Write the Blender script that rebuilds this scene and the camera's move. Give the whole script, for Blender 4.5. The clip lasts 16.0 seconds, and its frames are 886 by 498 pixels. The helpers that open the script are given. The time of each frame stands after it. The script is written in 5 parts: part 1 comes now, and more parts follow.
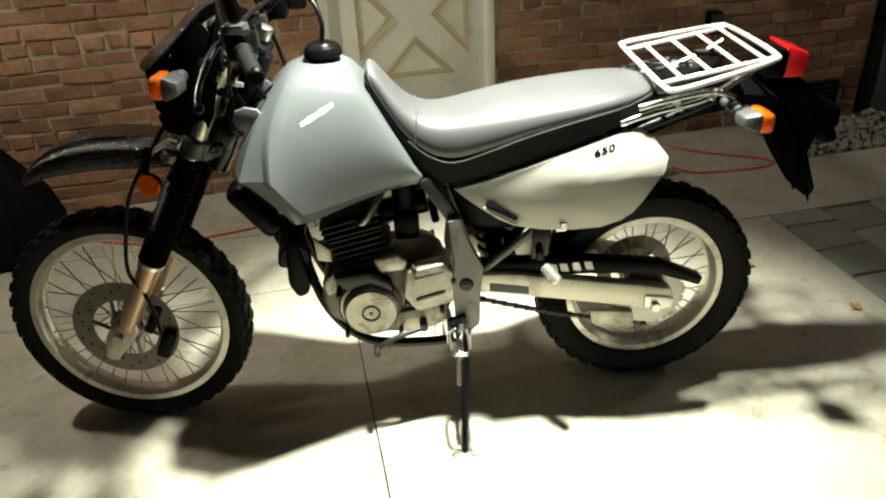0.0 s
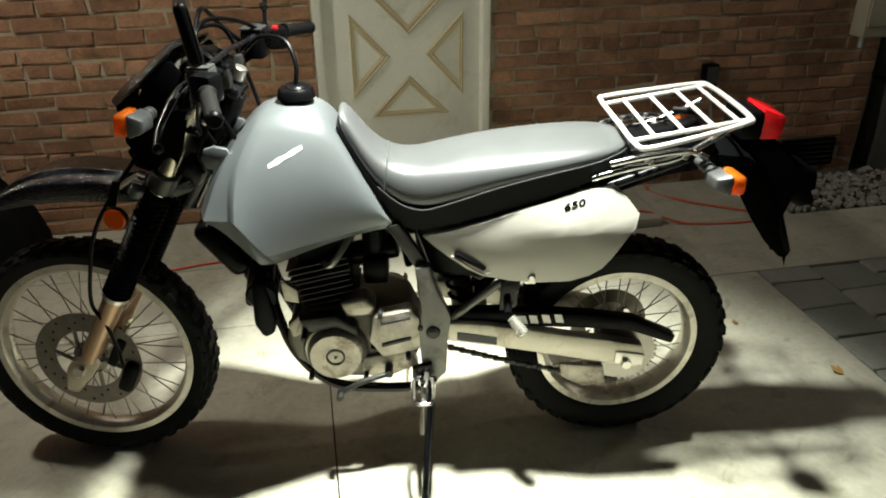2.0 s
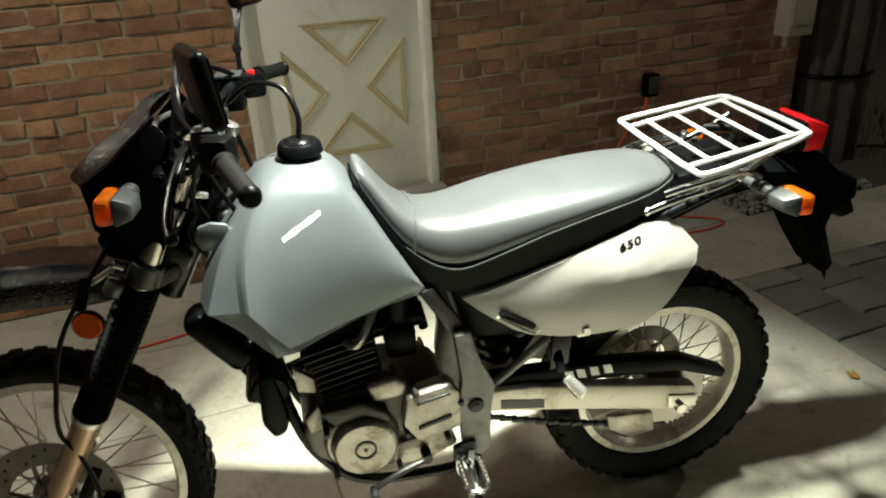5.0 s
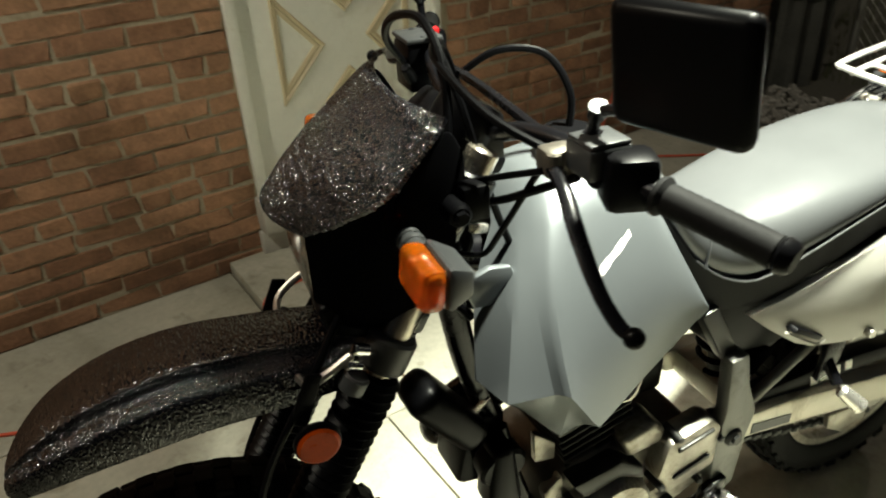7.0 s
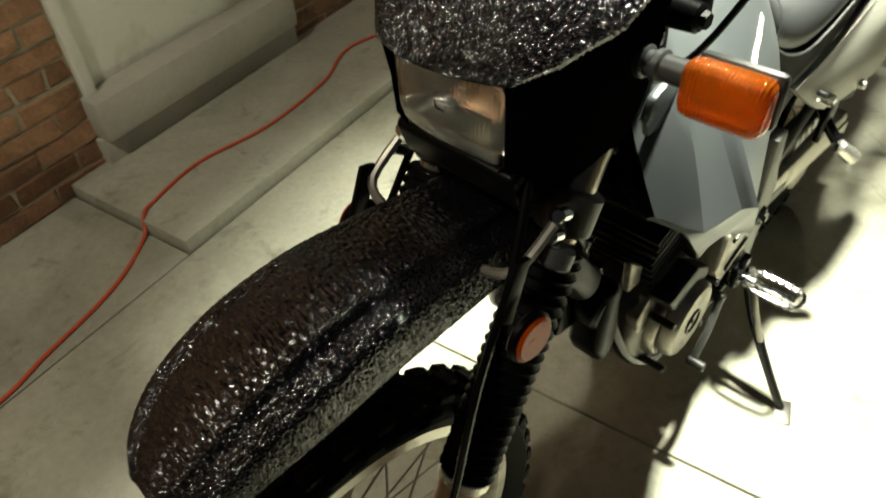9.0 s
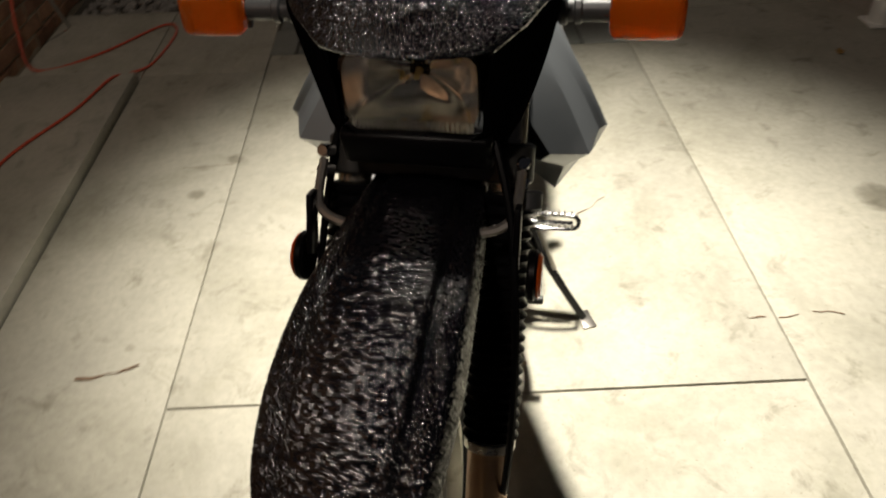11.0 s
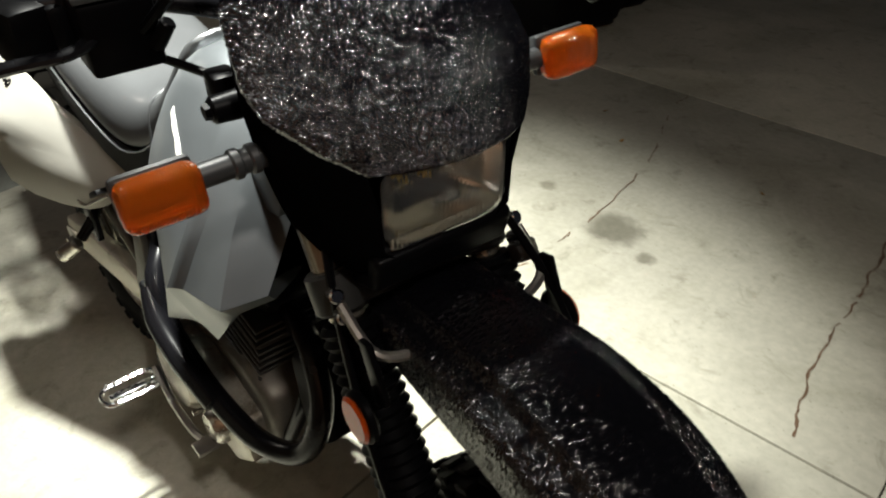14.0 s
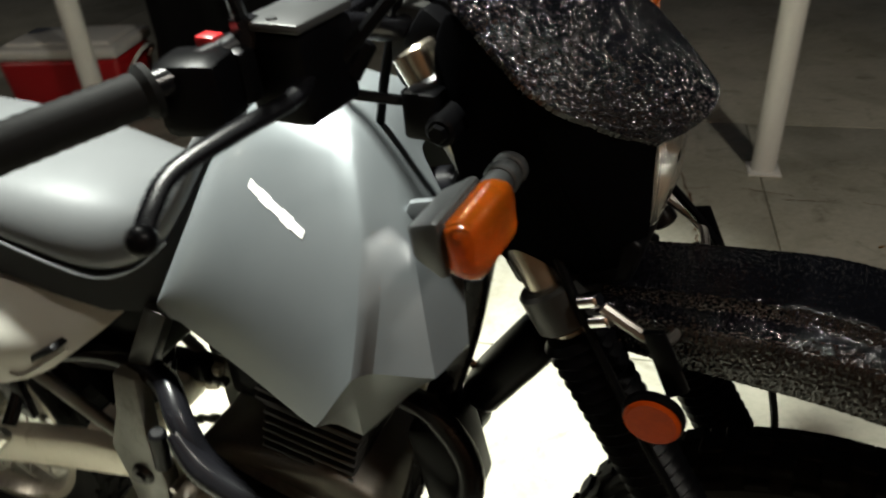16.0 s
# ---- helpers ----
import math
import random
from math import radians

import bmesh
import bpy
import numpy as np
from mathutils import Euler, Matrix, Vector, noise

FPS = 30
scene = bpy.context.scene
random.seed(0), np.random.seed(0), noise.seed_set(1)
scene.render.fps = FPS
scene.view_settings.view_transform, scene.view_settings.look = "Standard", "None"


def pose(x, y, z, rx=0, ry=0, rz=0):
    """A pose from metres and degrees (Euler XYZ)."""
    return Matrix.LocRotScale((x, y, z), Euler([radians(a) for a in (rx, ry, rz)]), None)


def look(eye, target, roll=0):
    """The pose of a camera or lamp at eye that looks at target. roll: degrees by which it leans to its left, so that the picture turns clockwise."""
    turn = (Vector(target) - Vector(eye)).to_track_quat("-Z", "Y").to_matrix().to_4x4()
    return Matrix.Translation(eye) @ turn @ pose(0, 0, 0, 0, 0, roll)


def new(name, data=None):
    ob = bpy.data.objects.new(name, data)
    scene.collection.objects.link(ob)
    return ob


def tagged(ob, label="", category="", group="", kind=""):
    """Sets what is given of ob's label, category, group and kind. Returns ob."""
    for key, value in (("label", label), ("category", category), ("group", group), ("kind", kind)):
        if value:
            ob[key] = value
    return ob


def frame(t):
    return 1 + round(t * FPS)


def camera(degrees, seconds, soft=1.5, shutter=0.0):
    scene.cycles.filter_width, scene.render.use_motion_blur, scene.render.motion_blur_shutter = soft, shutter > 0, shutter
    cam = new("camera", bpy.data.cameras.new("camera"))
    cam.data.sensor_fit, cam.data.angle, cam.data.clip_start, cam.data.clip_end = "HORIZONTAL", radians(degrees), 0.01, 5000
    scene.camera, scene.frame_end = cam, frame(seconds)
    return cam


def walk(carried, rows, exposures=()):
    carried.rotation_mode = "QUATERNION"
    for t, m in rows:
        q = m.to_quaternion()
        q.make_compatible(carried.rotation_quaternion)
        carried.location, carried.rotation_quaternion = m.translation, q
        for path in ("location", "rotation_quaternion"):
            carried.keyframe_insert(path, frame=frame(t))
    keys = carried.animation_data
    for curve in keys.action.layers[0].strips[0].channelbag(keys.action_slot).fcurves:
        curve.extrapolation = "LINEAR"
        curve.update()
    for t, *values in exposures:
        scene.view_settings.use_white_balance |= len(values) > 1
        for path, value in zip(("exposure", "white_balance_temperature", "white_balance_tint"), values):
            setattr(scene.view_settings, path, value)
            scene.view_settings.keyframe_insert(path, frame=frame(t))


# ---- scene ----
cam = camera(61.75, 16.0, soft=1.9, shutter=0.4)
PATH = [
    (0, (-0.395, 0.374, 1.540), (-0.071, 2.084, 0.554), -3.2),
    (0.5, (-0.394, 0.389, 1.554), (-0.070, 2.133, 0.629), -2.1),
    (1, (-0.351, 0.386, 1.563), (-0.003, 2.128, 0.643), -1.8),
    (1.5, (-0.309, 0.393, 1.564), (0.028, 2.134, 0.638), -1.5),
    (2, (-0.286, 0.391, 1.564), (0.029, 2.143, 0.653), -0.8),
    (2.5, (-0.275, 0.390, 1.569), (0.022, 2.144, 0.656), -1.3),
    (3, (-0.275, 0.380, 1.569), (0.015, 2.149, 0.684), -2.3),
    (3.5, (-0.300, 0.384, 1.567), (-0.046, 2.162, 0.687), -1.8),
    (6, (-0.788, 1.130, 1.513), (0.014, 2.745, 0.648), -4.3),
    (6.5, (-0.905, 1.308, 1.505), (-0.114, 2.910, 0.605), -4.5),
    (7, (-1.001, 1.492, 1.504), (-0.081, 2.933, 0.467), -2.9),
    (7.5, (-1.144, 1.616, 1.483), (0.007, 2.868, 0.431), -2.2),
    (8, (-1.180, 1.718, 1.459), (0.032, 2.869, 0.360), 0.1),
    (8.5, (-1.192, 1.834, 1.440), (-0.046, 2.869, 0.169), -3.6),
    (11, (-1.420, 2.278, 1.411), (0.099, 2.239, 0.110), -1.5),
    (11.5, (-1.382, 2.398, 1.445), (0.198, 2.051, 0.269), -2.3),
    (12, (-1.364, 2.474, 1.457), (0.177, 1.837, 0.353), 1.3),
    (12.5, (-1.290, 2.521, 1.451), (0.237, 1.795, 0.383), 0.2),
    (13, (-1.212, 2.561, 1.440), (0.197, 1.688, 0.319), 1.4),
    (13.5, (-1.161, 2.641, 1.437), (0.078, 1.587, 0.274), 1.3),
    (14, (-1.128, 2.773, 1.420), (-0.066, 1.562, 0.234), 0.6),
    (14.5, (-1.063, 2.854, 1.399), (-0.105, 1.538, 0.236), 1.0),
    (15, (-0.910, 2.882, 1.350), (-0.046, 1.524, 0.163), -1.6),
    (15.5, (-0.798, 2.900, 1.346), (-0.136, 1.447, 0.141), -1.0),
    (16, (-0.664, 2.985, 1.342), (-0.224, 1.357, 0.290), -3.7),
]
walk(cam, [(t, look(eye, target, roll)) for t, eye, target, roll in PATH], ((0.0, 0.15, 6600, 10), (1.0, -0.05, 6400, 10), (3.5, -0.1, 6350, 8), (6.0, -0.1, 6500, 8), (8.5, 0.0, 6800, 2),
                                                                                     (11.0, -0.9, 6800, 22), (12.5, -0.85, 6550, 21), (14.0, -0.55, 6250, 16), (16.0, -0.3, 6250, 12)))

# ---- night light: a downward flood lamp over the motorcycle, a weaker wall lamp further along, an unseen fill added past the fence ----
world = bpy.data.worlds.new("night")
scene.world = world
world.use_nodes = True
world.node_tree.nodes["Background"].inputs[0].default_value = (0.011, 0.012, 0.014, 1)
world.node_tree.nodes["Background"].inputs[1].default_value = 1.0


def lamp(name, kind, at, target, energy, size, colour):
    data = bpy.data.lights.new(name, kind)
    data.energy, data.color = energy, colour
    if kind == "AREA":
        data.shape, data.size = "DISK", size
    else:
        data.shadow_soft_size = size
    ob = new(name, data)
    ob.matrix_world = look(at, target)
    return ob


flood = lamp("flood_lamp", "SPOT", (0.08, 2.09, 2.42), (0.06, 1.94, 0), 1400, 0.06, (0.93, 0.95, 0.82))
flood.data.spot_size, flood.data.spot_blend = radians(72), 1.0
lamp("wall_lamp", "POINT", (-1.9, 2.9, 2.9), (0, 0, 0), 135, 0.08, (1.0, 0.93, 0.78))
# added fill with no visible source, lifts the fence end and the pavers
lamp("fence_fill", "POINT", (5.6, 2.9, 3.2), (0, 0, 0), 95, 0.12, (1.0, 0.90, 0.72))


def bm_join(items):
    out = bmesh.new()
    for b in items:
        me = bpy.data.meshes.new("tmp")
        b.to_mesh(me)
        out.from_mesh(me)
        bpy.data.meshes.remove(me)
        b.free()
    return out


def finish(name, bm, material, angle=38, flip=True):
    if flip:
        bmesh.ops.recalc_face_normals(bm, faces=bm.faces)
    me = bpy.data.meshes.new(name)
    bm.to_mesh(me)
    bm.free()
    for p in me.polygons:
        p.use_smooth = True
    me.set_sharp_from_angle(angle=radians(angle))
    me.materials.append(material)
    return me


def thing(name, bm, material, label, category, group="", kind="", angle=38):
    return tagged(new(name, finish(name, bm, material, angle)), label, category, group, kind)


def part(name, bm, material, parent, label="", xf=None, angle=38):
    """Links a bmesh as one mesh object under a thing or under a part."""
    if xf is not None:
        bm.transform(xf)
    ob = new(name, finish(name, bm, material, angle))
    ob.parent = parent
    if label:
        tagged(ob, label)
    return ob


def catmull(pts, n, closed=False):
    P = [Vector(p) for p in pts]
    if n <= 1 or len(P) < 3:
        return P
    out, m = [], len(P)
    for i in range(m if closed else m - 1):
        a, b, c, d = (P[(i - 1) % m] if closed or i > 0 else P[0], P[i], P[(i + 1) % m],
                      P[(i + 2) % m] if closed or i + 2 < m else P[-1])
        for k in range(n):
            t = k / n
            out.append(0.5 * ((2 * b) + (c - a) * t + (2 * a - 5 * b + 4 * c - d) * t * t + (3 * b - a - 3 * c + d) * t ** 3))
    if not closed:
        out.append(P[-1])
    return out


def loft(rings, caps=True, closed=True, loop=False):
    """Quads between rings of equal length."""
    bm = bmesh.new()
    rows = [[bm.verts.new(p) for p in r] for r in rings]
    n = len(rows[0])
    for a, b in zip(rows, rows[1:] + (rows[:1] if loop else [])):
        for j in range(n if closed else n - 1):
            k = (j + 1) % n
            bm.faces.new((a[j], a[k], b[k], b[j]))
    if caps and not loop and closed:
        bm.faces.new(rows[0][::-1])
        bm.faces.new(rows[-1])
    return bm


def tube(pts, r, seg=10, n=5, closed=False, flat=1.0):
    """A round bar along a smooth line; r may be a list along the line."""
    P = catmull(pts, n, closed)
    m, rings, up = len(P), [], Vector((0, 0, 1))
    for i, p in enumerate(P):
        d = ((P[(i + 1) % m] if closed or i + 1 < m else P[i]) - (P[i - 1] if closed or i > 0 else P[i])).normalized()
        if abs(d.dot(up)) > 0.97:
            up = Vector((1, 0, 0)) if abs(d.x) < 0.9 else Vector((0, 1, 0))
        s = d.cross(up).normalized()
        up = s.cross(d).normalized()
        rr = r if not isinstance(r, (list, tuple)) else float(np.interp(i / max(1, m - 1), np.linspace(0, 1, len(r)), r))
        rings.append([p + rr * (math.cos(a) * s + flat * math.sin(a) * up) for a in np.linspace(0, 2 * math.pi, seg, endpoint=False)])
    return loft(rings, True, True, closed)


def cyl(p, q, r1, r2=None, seg=20, bev=0.0):
    p, q, r2 = Vector(p), Vector(q), r1 if r2 is None else r2
    d = (q - p).normalized()
    s = d.orthogonal().normalized()
    u = d.cross(s)
    L = (q - p).length
    prof = [(0, r1), (L, r2)] if not bev else [(0, r1 - bev), (bev, r1), (L - bev, r2), (L, r2 - bev)]
    return loft([[p + d * h + r * (math.cos(a) * s + math.sin(a) * u) for a in np.linspace(0, 2 * math.pi, seg, endpoint=False)] for h, r in prof])


def bevel(bm, off, seg=2):
    bmesh.ops.bevel(bm, geom=bm.edges[:], offset=off, segments=seg, affect="EDGES", profile=0.5, clamp_overlap=True)
    return bm


def block(c, d, bev=0.0, m=None, seg=2):
    bm = bmesh.new()
    bmesh.ops.create_cube(bm, size=1)
    bmesh.ops.scale(bm, vec=d, verts=bm.verts)
    if bev:
        bevel(bm, bev, seg)
    if m is not None:
        bm.transform(m)
    bmesh.ops.translate(bm, vec=c, verts=bm.verts)
    return bm


def prism(poly, y0, y1, bev=0.0, seg=2):
    """A side outline (x, z) given thickness from y0 to y1."""
    bm = loft([[(x, y0, z) for x, z in poly], [(x, y1, z) for x, z in poly]])
    bmesh.ops.recalc_face_normals(bm, faces=bm.faces)
    return bevel(bm, bev, seg) if bev else bm


def lathe(profile, cx, cz, cy=0.0, seg=64, loop=True):
    """Rings (r, y) turned about a cross axle at (cx, cz)."""
    rings = []
    for a in np.linspace(0, 2 * math.pi, seg, endpoint=False):
        rings.append([(cx + r * math.cos(a), cy + y, cz + r * math.sin(a)) for r, y in profile])
    return loft(rings, False, loop, True)


def panel(outline, yf, thick, bulge, steps=(1.0, 0.95, 0.86, 0.74, 0.6, 0.45, 0.3, 0.12)):
    """A softly bulged plate with the side outline (x, z); yf gives its y; the rim turns inward."""
    cx = sum(p[0] for p in outline) / len(outline)
    cz = sum(p[1] for p in outline) / len(outline)
    sgn = 1 if yf(cx, cz) > 0 else -1
    rings = [[(x, yf(x, z) - sgn * thick, z) for x, z in outline]]
    for s in steps:
        ring = []
        for x, z in outline:
            px, pz = cx + (x - cx) * s, cz + (z - cz) * s
            ring.append((px, yf(px, pz) + sgn * bulge * (1 - s ** 3), pz))
        rings.append(ring)
    return loft(rings)


def roughen(bm, amp, seed):
    """Grainy sprayed-on coating: every point a little in or out."""
    rnd = random.Random(seed)
    bmesh.ops.recalc_face_normals(bm, faces=bm.faces)
    bm.normal_update()
    for v in bm.verts:
        v.co += v.normal * rnd.uniform(-amp, amp)
    return bm


def mirrored(bm):
    bmesh.ops.scale(bm, vec=(1, -1, 1), verts=bm.verts)
    bmesh.ops.reverse_faces(bm, faces=bm.faces)
    return bm


# ---- materials ----
def surf(name, col, rough=0.5, metal=0.0, grain=60.0, amount=0.12, bump=0.15, depth=0.002, stain=4.0, stains=0.15, rand="", spread=None,
         coat=0.0, wear=0.08, spec=0.5):
    """Paint, plastic, metal or stone: base colour with grain, stains, relief and uneven gloss, at real size."""
    m = bpy.data.materials.new(name)
    m.use_nodes = True
    nt = m.node_tree
    N, L = nt.nodes, nt.links
    b = N["Principled BSDF"]
    tc = N.new("ShaderNodeTexCoord")
    src = tc.outputs["Object"]
    if rand:
        oi = N.new("ShaderNodeObjectInfo" if rand == "object" else "ShaderNodeNewGeometry")
        rnd = oi.outputs["Random" if rand == "object" else "Random Per Island"]
        add = N.new("ShaderNodeVectorMath")
        add.operation = "MULTIPLY_ADD"
        L.new(rnd, add.inputs[0])
        add.inputs[1].default_value = (17, 31, 13)
        L.new(src, add.inputs[2])
        src = add.outputs[0]
    n1, n2 = N.new("ShaderNodeTexNoise"), N.new("ShaderNodeTexNoise")
    for n, sc, det in ((n1, grain, 6), (n2, stain, 5)):
        n.inputs["Scale"].default_value = sc
        n.inputs["Detail"].default_value = det
        n.inputs["Roughness"].default_value = 0.6
        L.new(src, n.inputs["Vector"])
    base = N.new("ShaderNodeMix")
    base.data_type = "RGBA"
    base.inputs[6].default_value = (*col, 1)
    base.inputs[7].default_value = (*(spread or [c * (1 + 2 * amount) for c in col]), 1)
    if rand:
        L.new(rnd, base.inputs[0])
    else:
        base.inputs[0].default_value = 0.0
    value = N.new("ShaderNodeMath")
    value.operation = "MULTIPLY_ADD"
    L.new(n1.outputs[0], value.inputs[0])
    value.inputs[1].default_value = 2 * amount
    value.inputs[2].default_value = 1 - amount
    v2 = N.new("ShaderNodeMath")
    v2.operation = "MULTIPLY_ADD"
    L.new(n2.outputs[0], v2.inputs[0])
    v2.inputs[1].default_value = 2 * stains
    v2.inputs[2].default_value = 1 - stains
    both = N.new("ShaderNodeMath")
    both.operation = "MULTIPLY"
    L.new(value.outputs[0], both.inputs[0])
    L.new(v2.outputs[0], both.inputs[1])
    mul = N.new("ShaderNodeVectorMath")
    mul.operation = "SCALE"
    L.new(base.outputs[2], mul.inputs[0])
    L.new(both.outputs[0], mul.inputs["Scale"])
    L.new(mul.outputs[0], b.inputs["Base Color"])
    ro = N.new("ShaderNodeMath")
    ro.operation = "MULTIPLY_ADD"
    L.new(n2.outputs[0], ro.inputs[0])
    ro.inputs[1].default_value = 2 * wear
    ro.inputs[2].default_value = rough - wear
    L.new(ro.outputs[0], b.inputs["Roughness"])
    b.inputs["Metallic"].default_value = metal
    b.inputs["Coat Weight"].default_value = coat
    b.inputs["Specular IOR Level"].default_value = spec
    if bump:
        bp = N.new("ShaderNodeBump")
        bp.inputs["Strength"].default_value = bump
        bp.inputs["Distance"].default_value = depth
        L.new(n1.outputs[0], bp.inputs["Height"])
        L.new(bp.outputs[0], b.inputs["Normal"])
    return m


def lens(name, col, rough=0.1, trans=0.75, scale=55, relief=0.35, bands="Z"):
    m = bpy.data.materials.new(name)
    m.use_nodes = True
    N, L = m.node_tree.nodes, m.node_tree.links
    b = N["Principled BSDF"]
    b.inputs["Base Color"].default_value = (*col, 1)
    b.inputs["Roughness"].default_value = rough
    b.inputs["Transmission Weight"].default_value = trans
    b.inputs["IOR"].default_value = 1.45
    tc, w, bp = N.new("ShaderNodeTexCoord"), N.new("ShaderNodeTexWave"), N.new("ShaderNodeBump")
    w.inputs["Scale"].default_value = scale
    w.inputs["Distortion"].default_value = 0.08
    w.bands_direction = bands
    bp.inputs["Strength"].default_value = relief
    bp.inputs["Distance"].default_value = 0.002
    L.new(tc.outputs["Object"], w.inputs["Vector"])
    L.new(w.outputs[1], bp.inputs["Height"])
    L.new(bp.outputs[0], b.inputs["Normal"])
    return m


TANK = surf("satin_grey_paint", (0.138, 0.151, 0.159), 0.37, 0.55, 900, 0.06, 0.02, 0.0005, 6, 0.06, coat=0.08)
SILVER = surf("silver_plastic", (0.37, 0.36, 0.32), 0.40, 0.25, 700, 0.05, 0.02, 0.0005, 5, 0.08)
VINYL = surf("grey_seat_vinyl", (0.088, 0.092, 0.095), 0.33, 0.42, 500, 0.10, 0.10, 0.0006, 5, 0.12, spec=0.6)
VINYL_DARK = surf("black_seat_vinyl", (0.008, 0.008, 0.0085), 0.55, 0.0, 500, 0.15, 0.12, 0.0006, 5, 0.12, spec=0.1)
BLACK = surf("black_plastic", (0.0020, 0.0020, 0.0024), 0.36, 0.0, 400, 0.2, 0.05, 0.0006, 7, 0.3, spec=0.08)
MATTE = surf("matte_black_plastic", (0.0028, 0.0028, 0.0032), 0.75, 0.0, 400, 0.2, 0.05, 0.0006, 7, 0.3, spec=0.0)
RUBBER = surf("tyre_rubber", (0.004, 0.004, 0.004), 0.7, 0.0, 160, 0.25, 0.25, 0.001, 9, 0.35, spec=0.15)
LINER = surf("textured_black_coating", (0.0025, 0.0025, 0.0035), 0.125, 0.0, 700, 0.2, 0.3, 0.001, 25, 0.2, wear=0.04, spec=0.85)
PAINTED = surf("black_frame_paint", (0.004, 0.004, 0.005), 0.26, 0.0, 300, 0.2, 0.05, 0.0005, 12, 0.3, spec=0.3)
CASE = surf("dull_cast_aluminium", (0.36, 0.335, 0.285), 0.40, 0.7, 180, 0.22, 0.12, 0.0008, 22, 0.55)
# engine core: a darker tone than the covers on it
CASEMID = surf("mid_cast_aluminium", (0.13, 0.12, 0.10), 0.45, 0.6, 200, 0.2, 0.12, 0.0008, 18, 0.5)
CASEDARK = surf("dark_cast_aluminium", (0.030, 0.030, 0.028), 0.42, 0.5, 260, 0.15, 0.12, 0.0008, 14, 0.35)
SPAR = surf("grey_frame_paint", (0.15, 0.15, 0.135), 0.42, 0.4, 260, 0.10, 0.06, 0.0005, 14, 0.25)
ALLOY = surf("polished_aluminium", (0.66, 0.64, 0.58), 0.28, 0.85, 220, 0.08, 0.04, 0.0004, 10, 0.18)
RIM = surf("dull_rim_aluminium", (0.62, 0.59, 0.52), 0.34, 0.75, 120, 0.10, 0.04, 0.0004, 14, 0.25)
SWING = surf("brushed_swingarm_aluminium", (0.66, 0.62, 0.52), 0.40, 0.35, 300, 0.06, 0.03, 0.0004, 10, 0.12)
CHROME = surf("chrome", (0.78, 0.78, 0.78), 0.12, 1.0, 200, 0.03, 0.0, 0, 15, 0.1, wear=0.05)
STEEL = surf("worn_steel", (0.36, 0.34, 0.31), 0.36, 0.9, 200, 0.12, 0.05, 0.0004, 20, 0.3)
DISC = surf("grimy_disc_steel", (0.17, 0.155, 0.13), 0.42, 0.8, 200, 0.15, 0.05, 0.0004, 25, 0.45)
BRONZE = surf("bronze_fork_slider", (0.46, 0.31, 0.20), 0.34, 0.7, 150, 0.08, 0.03, 0.0003, 9, 0.18)
STANCHION = surf("fork_tube_metal", (0.42, 0.38, 0.31), 0.25, 0.9, 200, 0.06, 0.0, 0, 9, 0.2)
RACKMAT = surf("bright_rack_metal", (0.62, 0.62, 0.60), 0.30, 0.5, 300, 0.04, 0.02, 0.0003, 8, 0.08)
GREYPLASTIC = surf("grey_plastic", (0.035, 0.037, 0.038), 0.42, 0.0, 300, 0.1, 0.05, 0.0005, 8, 0.15)
WHITE = surf("white_paint", (0.78, 0.77, 0.72), 0.42, 0.0, 60, 0.05, 0.05, 0.0005, 3, 0.10)
ORANGE = lens("amber_lens", (0.90, 0.20, 0.010), 0.09, 0.74, 88, 0.45, "Y")
DEEPAMBER = surf("amber_reflector_plastic", (0.42, 0.055, 0.003), 0.30, 0.0, 300, 0.25, 0.1, 0.0006, 60, 0.2, spec=0.12)
RED = lens("red_lens", (0.85, 0.015, 0.02), 0.15, 0.45)
GLASS = lens("headlight_glass", (0.96, 0.97, 0.95), 0.01, 1.0, 60, 0.08, "Y")
SOCKET = surf("silvered_reflector", (0.92, 0.91, 0.87), 0.16, 1.0, 90, 0.05, 0.12, 0.001, 20, 0.1, wear=0.04)
BULB = surf("yellow_bulb", (0.60, 0.42, 0.16), 0.2, 0.0, 100, 0.05, 0, 0, 10, 0.1)
REDPLASTIC = surf("red_plastic", (0.45, 0.012, 0.015), 0.35, 0.0, 200, 0.05, 0.02, 0.0004, 4, 0.12)
CORD = surf("orange_red_cord", (0.62, 0.09, 0.04), 0.5, 0.0, 300, 0.1, 0.1, 0.0005, 8, 0.15)
CONCRETE = surf("worn_concrete", (0.42, 0.405, 0.33), 0.80, 0.0, 48, 0.20, 0.40, 0.002, 1.5, 0.42, rand="object", spread=(0.46, 0.445, 0.365))
def blotch(m, scale, low, high, tint):
    """Dirt in soft-edged patches over a material's own colour."""
    N, L = m.node_tree.nodes, m.node_tree.links
    b = N["Principled BSDF"]
    old = b.inputs["Base Color"].links[0].from_socket
    geo = N.new("ShaderNodeNewGeometry")
    n, r, mix = N.new("ShaderNodeTexNoise"), N.new("ShaderNodeMapRange"), N.new("ShaderNodeMix")
    n.inputs["Scale"].default_value, n.inputs["Detail"].default_value, n.inputs["Roughness"].default_value = scale, 7, 0.68
    n.inputs["Distortion"].default_value = 0.6
    L.new(geo.outputs["Position"], n.inputs["Vector"])
    r.inputs["From Min"].default_value, r.inputs["From Max"].default_value = low, high
    L.new(n.outputs[0], r.inputs["Value"])
    mix.data_type, mix.blend_type = "RGBA", "MULTIPLY"
    mix.inputs[7].default_value = (*tint, 1)
    L.new(r.outputs[0], mix.inputs[0])
    L.new(old, mix.inputs[6])
    L.new(mix.outputs[2], b.inputs["Base Color"])


